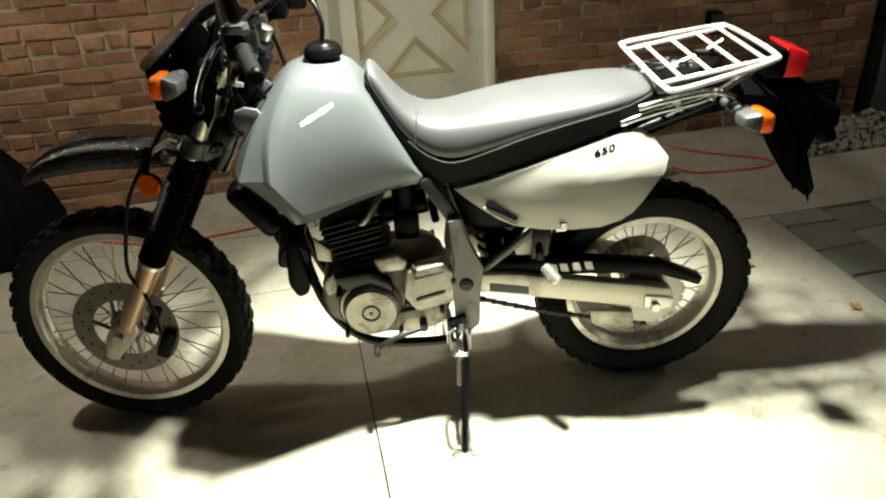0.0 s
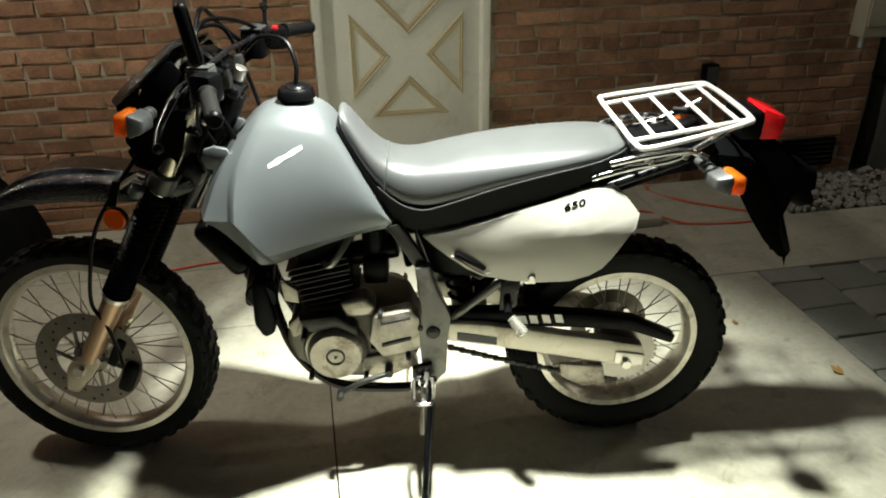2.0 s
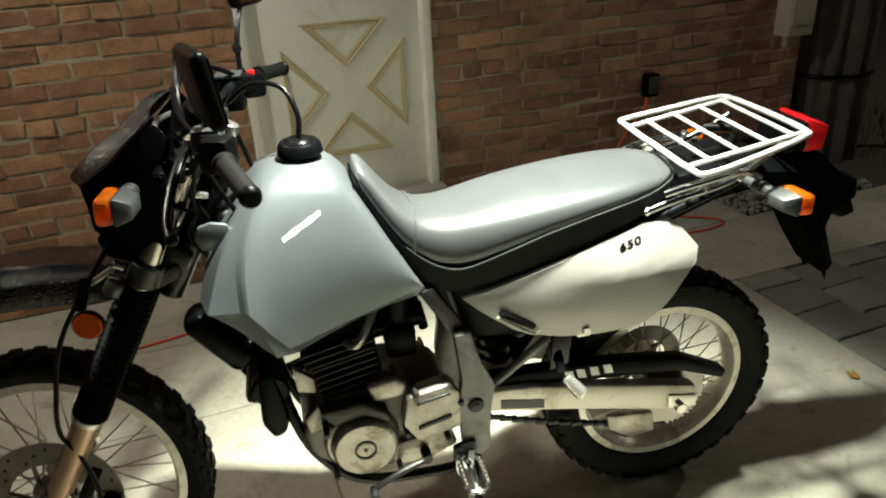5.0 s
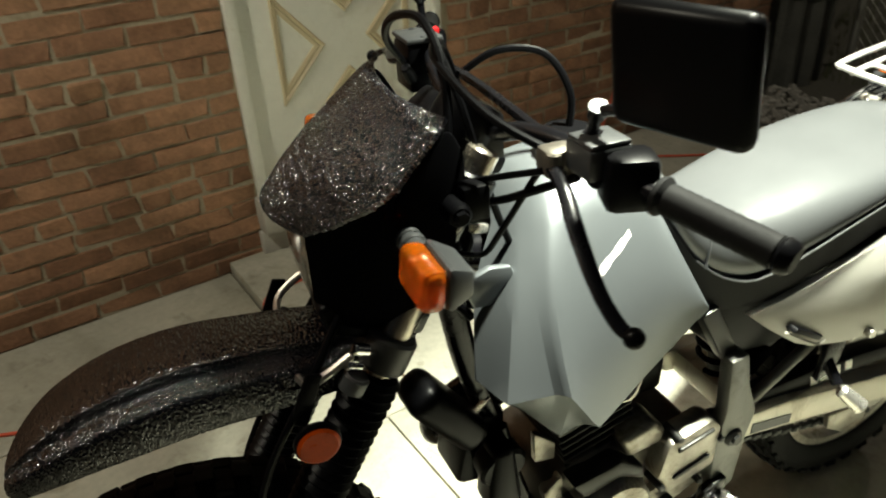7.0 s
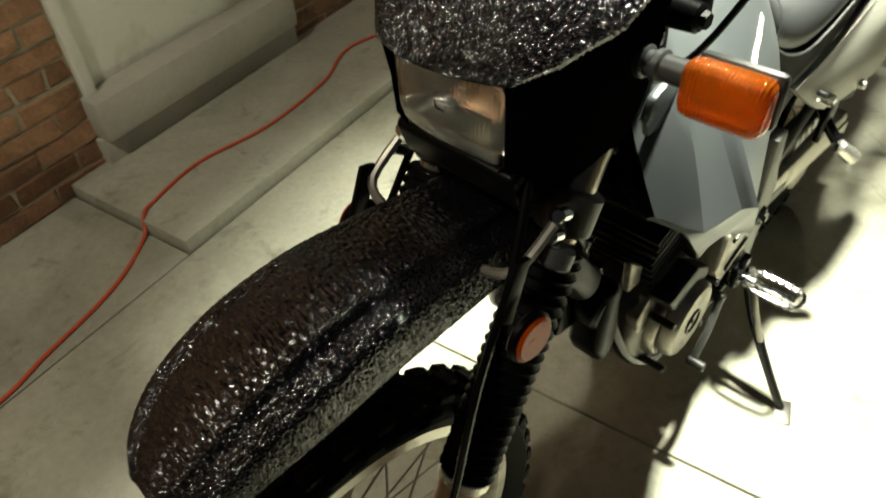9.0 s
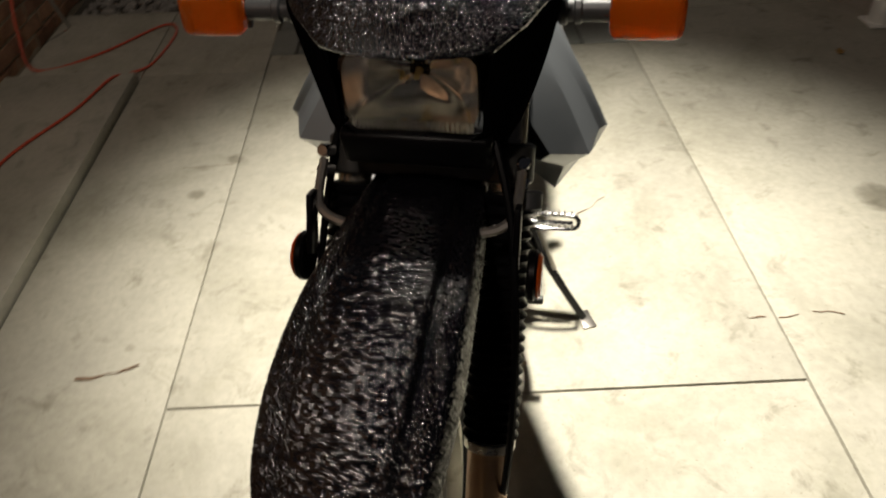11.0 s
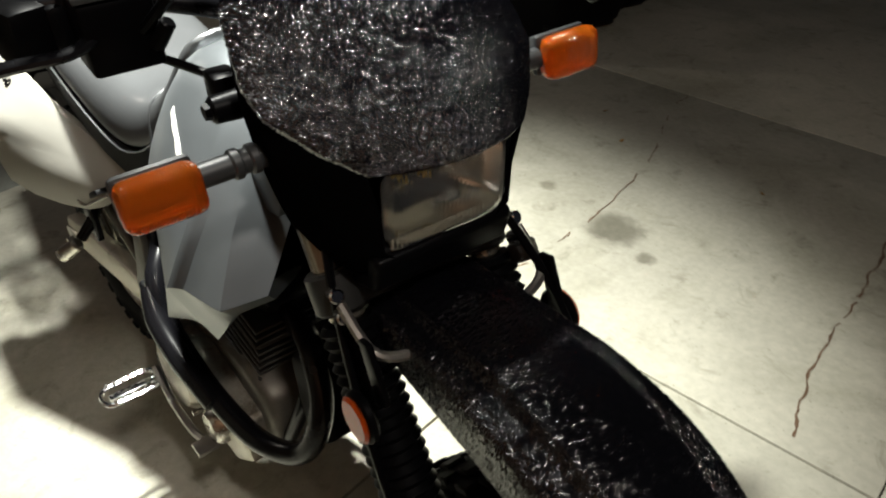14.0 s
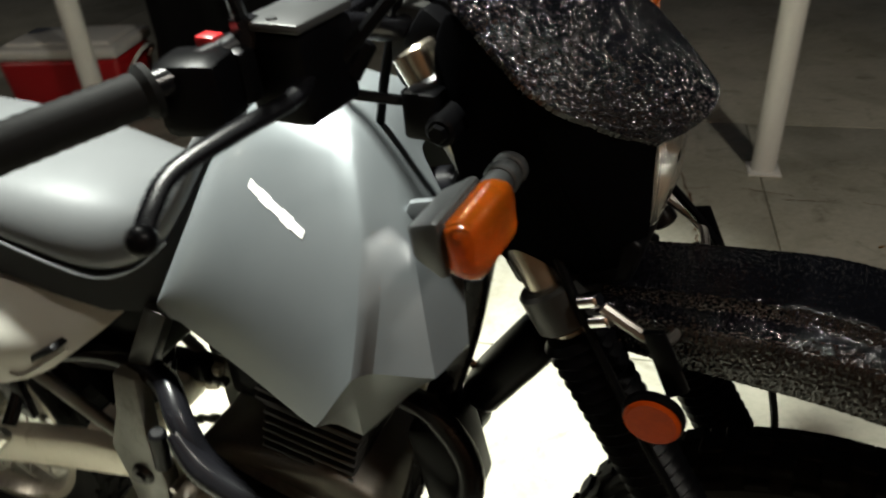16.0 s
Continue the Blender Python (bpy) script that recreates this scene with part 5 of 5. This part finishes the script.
# front fender with its rough coating
rows = []
FEND = [(1.13, 0.888, 0.050, 0.030), (1.20, 0.886, 0.074, 0.042), (1.28, 0.896, 0.082, 0.052), (1.36, 0.906, 0.086, 0.060), (1.43, 0.910, 0.090, 0.062), (1.50, 0.902, 0.092, 0.060), (1.56, 0.884, 0.090, 0.052), (1.615, 0.856, 0.082, 0.040), (1.655, 0.824, 0.064, 0.028), (1.675, 0.800, 0.036, 0.016)]
for x, z, w, lip in FEND:
    pr = [(-1.0, -lip * 1.2), (-1.02, -lip * 0.85), (-0.96, -0.40 * lip), (-0.80, -0.26 * lip), (-0.64, -0.24 * lip), (-0.57, -0.07 * lip), (-0.50, 0.0), (0, 0.003), (0.50, 0.0), (0.57, -0.07 * lip), (0.64, -0.24 * lip), (0.80, -0.26 * lip), (0.96, -0.40 * lip), (1.02, -lip * 0.85), (1.0, -lip * 1.2),
          (0.94, -lip * 1.1), (0.85, -0.48 * lip), (0, -0.008), (-0.85, -0.48 * lip), (-0.94, -lip * 1.1)]
    tilt = 0.5 * max(0, x - 1.42)
    rows.append([(x - q * tilt * 0.5, y * w, z + q) for y, q in pr])
cols = [catmull([r[j] for r in rows], 42) for j in range(len(rows[0]))]
dense = []
for i in range(len(cols[0])):
    dense.append(catmull([c[i] for c in cols], 10, True))
fen = part("front_fender", roughen(loft(dense), 0.0008, 4), LINER, bike, "high black front fender with a rough sparkling coating", S, 2)

# headlight mask
def mask_point(u, v):
    """u across (-1..1), v down (0..1) the sloping number-plate face."""
    x = np.interp(v, [0, 0.5, 1], [1.124, 1.204, 1.299])
    z = np.interp(v, [0, 0.5, 1], [1.222, 1.155, 1.093])
    w = np.interp(v, [0, 0.12, 0.45, 0.62, 0.85, 1], [0.140, 0.150, 0.160, 0.155, 0.122, 0.092])
    sag = 0.020 * u * u + 0.009 * u ** 4
    dip = -0.016 * (1 - u * u) * (1 - v / 0.08 if v < 0.08 else 0.0)
    low = -0.010 * (1 - u * u) * max(0, v - 0.8) / 0.2
    return Vector((x - sag * (0.8 + 0.3 * v), u * w, z - sag * 0.5 + dip + low))


us, vs = np.linspace(-1, 1, 241), np.linspace(0, 1, 166)
outer = [[mask_point(u, v) for u in us] for v in vs]
nrm = Vector((0.66, 0, 0.75))
rings = []
for r in outer:
    rings.append(list(r) + [p - nrm * 0.005 for p in r[::-1]])
msk = part("headlight_mask", roughen(loft(rings), 0.0008, 3), LINER, bike, "black headlight mask with a rough sparkling coating", S, 2)
# smooth black side cheeks running back and down from the mask
for s in (1, -1):
    e = [mask_point(s, v) for v in (0, 0.25, 0.5)] + [Vector(p) for p in ((1.195, 0.150 * s, 1.085), (1.215, 0.128 * s, 1.03), (1.235, 0.104 * s, 0.97), (1.245, 0.080 * s, 0.93))]
    inner = [mask_point(s, v) for v in (0.75, 0.9, 1.0)] + [Vector(p) for p in ((1.266, 0.081 * s, 1.03), (1.266, 0.079 * s, 0.985), (1.262, 0.062 * s, 0.968))]
    front = [e[2], e[3], e[3].lerp(e[4], 0.5), e[4], e[5], e[6]]
    bz = loft([[tuple(p - nrm * 0.003) for p in front], [tuple(p - nrm * 0.003) for p in inner]], False, False)
    exb = bmesh.ops.extrude_face_region(bz, geom=bz.faces[:])
    bmesh.ops.translate(bz, vec=(-0.006, 0, -0.002), verts=[g for g in exb["geom"] if isinstance(g, bmesh.types.BMVert)])
    part("bezel", bz, MATTE, msk, "smooth black surround of the headlight", S, 60)
    mid = [(1.085, 0.135 * s, 1.17), (1.105, 0.148 * s, 1.13), (1.13, 0.152 * s, 1.085), (1.145, 0.146 * s, 1.04), (1.165, 0.13 * s, 0.99), (1.19, 0.112 * s, 0.945), (1.21, 0.085 * s, 0.92)]
    low = [(1.07, 0.12 * s, 1.15), (1.08, 0.125 * s, 1.08), (1.10, 0.125 * s, 1.0), (1.12, 0.12 * s, 0.955), (1.14, 0.11 * s, 0.93), (1.16, 0.10 * s, 0.92), (1.18, 0.08 * s, 0.912)]
    b = loft([[tuple(p - nrm * 0.004) for p in e], mid, low], False, False)
    ex_ = bmesh.ops.extrude_face_region(b, geom=b.faces[:])
    bmesh.ops.translate(b, vec=(-0.002, -0.004 * s, 0), verts=[g for g in ex_["geom"] if isinstance(g, bmesh.types.BMVert)])
    ck = part("cheek", b, MATTE, msk, "smooth black side of the mask", S, 60)
    sb = ck.modifiers.new("round", "SUBSURF")
    sb.levels = sb.render_levels = 2
    part("mask_mount", bm_join([cyl((1.10, 0.135 * s, 1.10), (1.10, 0.172 * s, 1.10), 0.016, 0.014, 20, 0.003), block((1.075, 0.145 * s, 1.105), (0.035, 0.03, 0.045), 0.006), cyl((1.10, 0.172 * s, 1.10), (1.10, 0.178 * s, 1.10), 0.009, 0.008, 6)]), BLACK, msk, "", S)
part("chin", bm_join([prism([(1.252, 0.975), (1.264, 0.966), (1.252, 0.925), (1.20, 0.905), (1.15, 0.915), (1.16, 0.95)], -0.088, 0.088, 0.014, 3)]), BLACK, msk, "glossy black lower lip", S)
hl = part("headlight", bm_join([prism([(1.198, 1.06), (1.17, 1.06), (1.15, 1.04), (1.15, 1.0), (1.17, 0.975), (1.198, 0.975)], -0.078, 0.078, 0.006)]), BLACK, bike, "rectangular headlight behind clear fluted glass", S)
ring_r = []
for k, (x, sc) in enumerate(((1.256, 1.0), (1.24, 0.93), (1.222, 0.78), (1.208, 0.5), (1.203, 0.16))):
    ring_r.append([(x + 0.0016 * math.cos(6 * a), 0.073 * sc * math.copysign(abs(math.cos(a)) ** 0.45, math.cos(a)), 1.024 + 0.047 * sc * math.copysign(abs(math.sin(a)) ** 0.45, math.sin(a))) for a in np.linspace(0, 2 * math.pi, 40, endpoint=False)])
part("reflector", loft(ring_r[::-1], False), SOCKET, hl, "silvered reflector bowl", S, 60)
part("bulb", bm_join([cyl((1.206, 0, 1.024), (1.224, 0, 1.024), 0.0045, 0.0035, 16, 0.001), cyl((1.206, -0.02, 1.018), (1.216, -0.02, 1.018), 0.003, 0.002, 12)]), BULB, hl, "", S)
gl = [[], []]
for x, sc in ((1.260, 1.0), (1.264, 0.97), (1.268, 0.8), (1.270, 0.45), (1.271, 0.1)):
    gl[0].append([(x, 0.077 * sc * math.copysign(abs(math.cos(a)) ** 0.38, math.cos(a)), 1.024 + 0.0505 * sc * math.copysign(abs(math.sin(a)) ** 0.38, math.sin(a))) for a in np.linspace(0, 2 * math.pi, 48, endpoint=False)])
glb = loft(gl[0], False)
exg = bmesh.ops.extrude_face_region(glb, geom=glb.faces[:])
bmesh.ops.translate(glb, vec=(-0.003, 0, 0), verts=[g for g in exg["geom"] if isinstance(g, bmesh.types.BMVert)])
gp = part("glass", glb, GLASS, hl, "clear fluted headlight glass", S, 50)
gp.visible_shadow = False
fl = []
for k in range(26):
    y = -0.066 + k * 0.0053
    fl.append(cyl((1.2585, y, 0.979), (1.2585, y, 0.992), 0.0022, 0.0022, 6))
part("flutes", bm_join(fl), SOCKET, hl, "", S)

# bars, levers, mirrors, switchgear
BAR = [(0.905, 0.445, 1.142), (0.955, 0.33, 1.162), (0.985, 0.23, 1.180), (1.01, 0.15, 1.178), (1.015, 0.08, 1.155), (1.015, 0.0, 1.152)]
bar = part("handlebar", tube(BAR + [(x, -y, z + (0.0 if y < 0.2 else 0.07 * (y - 0.05))) for x, y, z in BAR[-2::-1]], 0.0112, 12, 6), PAINTED, bike, "black handlebar with a cross brace", S)
part("cross_brace", tube([(1.005, 0.165, 1.185), (1.005, 0, 1.192), (1.005, -0.165, 1.185)], 0.0065, 8, 4), PAINTED, bar, "", S)
for y in (0.05, -0.05):
    part("bar_clamp", block((1.015, y, 1.14), (0.04, 0.03, 0.06), 0.006), CASEDARK, bar, "", S)
for s in (1, -1):
    rings = []
    a0, a1 = Vector((0.908, 0.44 * s, 1.143)), Vector((0.956, 0.325 * s, 1.162))
    if s < 0:
        a0, a1 = a0 + Vector((0, 0, 0.029)), a1 + Vector((0, 0, 0.019))
    d = (a1 - a0).normalized()
    e1 = d.cross(Vector((0, 0, 1))).normalized()
    e2 = d.cross(e1)
    for i, t in enumerate(np.linspace(0, 1, 25)):
        r = 0.0162 + (0.0004 if i % 2 else -0.0002) + (0.004 if i > 22 else 0) + (-0.004 if i == 0 else 0)
        rings.append([a0 + (a1 - a0) * float(t) + r * (math.cos(a) * e1 + math.sin(a) * e2) for a in np.linspace(0, 2 * math.pi, 18, endpoint=False)])
    grip = part("grip", loft(rings), RUBBER, bar, "black ribbed rubber grip", S, 30)
    part("bar_end", cyl(a0 - d * 0.012, a0 + d * 0.004, 0.0165, 0.018, 18, 0.004), BLACK, bar, "", S)
    part("switch_housing", bm_join([block((0.968, 0.292 * s, 1.168), (0.055, 0.05, 0.06), 0.012, pose(0, 0, 0, 0, 0, -18 * s)), block((0.975, 0.262 * s, 1.172), (0.04, 0.025, 0.045), 0.008)]), BLACK, bar, "black switch housing", S)
    part("lever_perch", bm_join([block((1.005, 0.225 * s, 1.172), (0.05, 0.035, 0.032), 0.008), cyl((1.02, 0.235 * s, 1.158), (1.02, 0.235 * s, 1.186), 0.009, 0.009, 12, 0.002)]), DISC if s > 0 else PAINTED, bar, "", S)
    lev = [(1.02, 0.235 * s, 1.168), (1.03, 0.275 * s, 1.162), (1.04, 0.32 * s, 1.137), (1.046, 0.37 * s, 1.105), (1.043, 0.40 * s, 1.085), (1.036, 0.416 * s, 1.078)]
    if s < 0:
        lev = [(1.022, -0.235, 1.172), (1.034, -0.268, 1.162), (1.022, -0.325, 1.157), (1.012, -0.375, 1.150), (1.018, -0.405, 1.140), (1.026, -0.425, 1.130)]
    lv = part("lever", tube(lev, [0.010, 0.0085, 0.009, 0.008, 0.008, 0.007], 10, 6, False, 0.7), PAINTED, bar, "black brake lever" if s < 0 else "black clutch lever", S)
    bmk = bmesh.new()
    bmesh.ops.create_uvsphere(bmk, u_segments=14, v_segments=10, radius=0.0105)
    bmesh.ops.translate(bmk, vec=lev[-1], verts=bmk.verts)
    part("lever_tip", bmk, BLACK, lv, "", S)
    stem = [(0.985, 0.25 * s, 1.185), (0.985, 0.255 * s, 1.225), (0.98, 0.29 * s, 1.24), (0.975, 0.33 * s, 1.248)]
    head = Vector((0.966, 0.354 * s, 1.290))
    if s < 0:
        stem = [(0.985, 0.25 * s, 1.19), (0.985, 0.262 * s, 1.25), (0.98, 0.285 * s, 1.30), (0.97, 0.32 * s, 1.345)]
        head = Vector((0.965, 0.345 * s, 1.395))
    mir = part("mirror_stem", bm_join([tube(stem, 0.006, 8, 5), cyl(stem[0], Vector(stem[0]) + Vector((0, 0, 0.022)), 0.011, 0.011, 6), cyl(stem[1], Vector(stem[1]) + Vector((0.002, 0.006, 0.012)), 0.010, 0.010, 12)]), PAINTED, bar, "black mirror on a bent stem", S)
    m = pose(0, 0, 0, 0, 8, 21 * s)
    part("mirror_shell", block(head, (0.026, 0.138, 0.118), 0.0125, m, 3), BLACK, mir, "black square mirror shell", S)
    part("mirror_glass", block(head + Vector((-0.0135, 0, 0)), (0.002, 0.118, 0.098), 0.0, m), CHROME, mir, "", S)
part("brake_reservoir", bm_join([block((1.008, -0.218, 1.166), (0.056, 0.072, 0.072), 0.006), cyl((1.03, -0.19, 1.150), (1.045, -0.175, 1.175), 0.010, 0.008, 14, 0.002)]), BLACK, bar, "black brake fluid reservoir", S)
# cap in grey plastic: the reflection on the flat top is put into its colour
part("reservoir_cap", bm_join([block((1.008, -0.218, 1.207), (0.058, 0.075, 0.008), 0.003)] + [cyl((1.008, -0.218 + d, 1.210), (1.008, -0.218 + d, 1.2125), 0.004, 0.004, 10) for d in (-0.028, 0.028)]), GREYPLASTIC, bar, "reservoir cap with two screws, grey for the sheen on its top", S)
part("clutch_switch_box", bm_join([block((0.985, 0.262, 1.185), (0.05, 0.05, 0.035), 0.005), block((0.985, 0.262, 1.204), (0.046, 0.046, 0.005), 0.002)]), GREYPLASTIC, bar, "", S)
part("kill_switch", block((0.965, -0.268, 1.198), (0.018, 0.016, 0.012), 0.003), REDPLASTIC, bar, "red kill switch", S)
part("instrument", bm_join([cyl((1.06, 0.035, 1.13), (1.02, 0.035, 1.185), 0.042, 0.044, 32, 0.006), block((1.05, -0.05, 1.145), (0.05, 0.07, 0.05), 0.010, pose(0, 0, 0, 0, 35, 0))]), BLACK, bike, "black speedometer housing", S)
part("dial", cyl((1.02, 0.035, 1.185), (1.0185, 0.035, 1.187), 0.036, 0.036, 32), GLASS, bike, "speedometer glass", S)
part("ignition", cyl((1.0, 0.0, 1.12), (0.985, 0.0, 1.15), 0.018, 0.018, 20, 0.003), STEEL, bike, "", S)
part("front_bracket", bm_join([tube([(1.10, s * 0.10, 1.08), (1.12, s * 0.105, 1.12), (1.10, s * 0.10, 1.17)], 0.007, 8, 4) for s in (1, -1)] + [tube([(1.11, -0.10, 1.16), (1.125, 0, 1.165), (1.11, 0.10, 1.16)], 0.006, 8, 4)]), STEEL, bike, "", S)
CABLES = [
    ([(1.0, 0.225, 1.17), (1.05, 0.14, 1.20), (1.07, 0.03, 1.24), (1.03, -0.05, 1.23), (0.99, -0.06, 1.12), (0.96, -0.05, 1.02)], 0.0052),
    ([(0.96, -0.24, 1.175), (1.02, -0.14, 1.235), (1.06, 0.0, 1.255), (1.06, 0.08, 1.20), (1.03, 0.09, 1.08), (0.99, 0.07, 0.98)], 0.0052),
    ([(1.03, -0.20, 1.165), (1.075, -0.155, 1.225), (1.082, -0.09, 1.268), (1.07, -0.01, 1.278), (1.068, 0.05, 1.232), (1.085, 0.09, 1.15), (1.14, 0.095, 1.04)], 0.0058),
    ([(1.0, 0.25, 1.16), (1.04, 0.17, 1.11), (1.08, 0.10, 1.07), (1.05, 0.07, 0.98)], 0.005),
    ([(1.03, 0.23, 1.165), (1.06, 0.15, 1.13), (1.10, 0.09, 1.10)], 0.004),
    ([(0.97, -0.25, 1.16), (1.04, -0.16, 1.12), (1.10, -0.11, 1.09), (1.07, -0.08, 1.0)], 0.005),
    ([(1.08, 0.06, 1.08), (1.06, 0.09, 1.02), (1.09, 0.075, 0.95), (1.05, 0.06, 0.88)], 0.007),
    ([(1.10, -0.06, 1.06), (1.07, -0.085, 1.0), (1.08, -0.07, 0.92), (1.04, -0.055, 0.86)], 0.006),
    ([(1.02, 0.20, 1.15), (1.05, 0.16, 1.06), (1.06, 0.13, 1.02), (1.10, 0.12, 1.03)], 0.004)]
for pts, r in CABLES:
    part("control_cable", tube(pts, r, 8, 6), BLACK, bike, "", S)
part("wiring_bundle", bm_join([block((1.12, 0.05, 1.04), (0.06, 0.06, 0.05), 0.012, pose(0, 0, 0, 20, 30, 10)), block((1.11, -0.05, 1.05), (0.05, 0.06, 0.05), 0.012, pose(0, 0, 0, -20, 20, 40)), block((1.14, 0.02, 1.10), (0.05, 0.05, 0.04), 0.01, pose(0, 0, 0, 10, -30, 25)),
                               cyl((1.09, 0.09, 1.10), (1.13, 0.10, 1.08), 0.012, 0.012, 12, 0.003), cyl((1.08, 0.11, 1.03), (1.11, 0.105, 1.02), 0.010, 0.010, 12, 0.003)]), BLACK, bike, "", S)
part("connector", bm_join([block((1.09, 0.115, 1.06), (0.022, 0.02, 0.016), 0.003, pose(0, 0, 0, 15, 40, 0)), block((1.06, 0.125, 1.10), (0.02, 0.016, 0.014), 0.003, pose(0, 0, 0, 35, 10, 30)), block((1.05, 0.10, 1.04), (0.03, 0.012, 0.012), 0.003, pose(0, 0, 0, 0, -20, 30))]), ALLOY, bike, "", S)

# ---- bricks of the garage wall, last ----
def brick_mesh(length, height, depth, seed):
    rnd = random.Random(seed)
    bm = block((0, 0, 0), (length, depth, height), 0.004, None, 1)
    for v in bm.verts:
        v.co += Vector((rnd.uniform(-1, 1) * 0.007, rnd.uniform(-1, 1) * 0.003, rnd.uniform(-1, 1) * 0.0045))
    return bm


WHOLE = [finish("brick", brick_mesh(0.203, 0.058, 0.03, s), BRICK_A, 30) for s in range(6)]
HALF = [finish("brick", brick_mesh(0.097, 0.058, 0.03, 20 + s), BRICK_A, 30) for s in range(4)]
others, count = [], 0
rng = random.Random(5)
for row in range(45):
    z = 0.034 + row * 0.0685
    header = row % 6 == 5
    step = 0.107 if header else 0.2135
    x = -4.29 + (0.107 if row % 2 else 0.0) + rng.uniform(-0.01, 0.01)
    while x < 2.75 - step * 0.5:
        cx = x + step / 2
        x += step
        half = 0.0485 if header else 0.1015
        lo, hi = cx - half, cx + half
        L = None
        if z < 2.36 and hi > -0.245 and lo < 0.60:
            if lo < -0.30 and hi > -0.245:
                L = (lo, -0.25)
            elif hi > 0.65 and lo < 0.60:
                L = (0.605, hi)
            else:
                continue
        if hi > 2.745:
            L = (lo, 2.745)
        if 2.27 < cx < 2.63 and z < 0.21:
            continue
        z = 0.034 + row * 0.0685 + rng.uniform(-0.002, 0.002)
        y = WALL_Y + 0.0040 + rng.uniform(-0.004, 0.004)
        tilt = rng.uniform(-0.008, 0.008)
        near = -1.75 < cx < 2.3 and z < 0.96 and count < 300 and not L
        if near:
            count += 1
            o = new("brick", (HALF if header else WHOLE)[rng.randrange(4 if header else 6)])
            o.parent, o.location, o.rotation_euler = wall, (cx, y, z), (0, tilt, 0)
        else:
            a, b = L or (lo, hi)
            others.append(((a + b) / 2, b - a, y, z, tilt, rng.randrange(1000)))
verts, faces = [], []
for cx, length, y, z, tilt, seed in others:
    bm = brick_mesh(length, 0.058, 0.03, seed)
    base = len(verts)
    bm.verts.ensure_lookup_table()
    ct, sn = math.cos(tilt), math.sin(tilt)
    verts += [(cx + v.co.x * ct + v.co.z * sn, y + v.co.y, z + v.co.z * ct - v.co.x * sn) for v in bm.verts]
    faces += [[base + v.index for v in f.verts] for f in bm.faces]
    bm.free()
me = bpy.data.meshes.new("brick_courses")
me.from_pydata(verts, [], faces)
me.materials.append(BRICK_B)
ob = tagged(new("brick_courses", me), "further courses of weathered common brick", kind="stuff")
ob.parent = wall
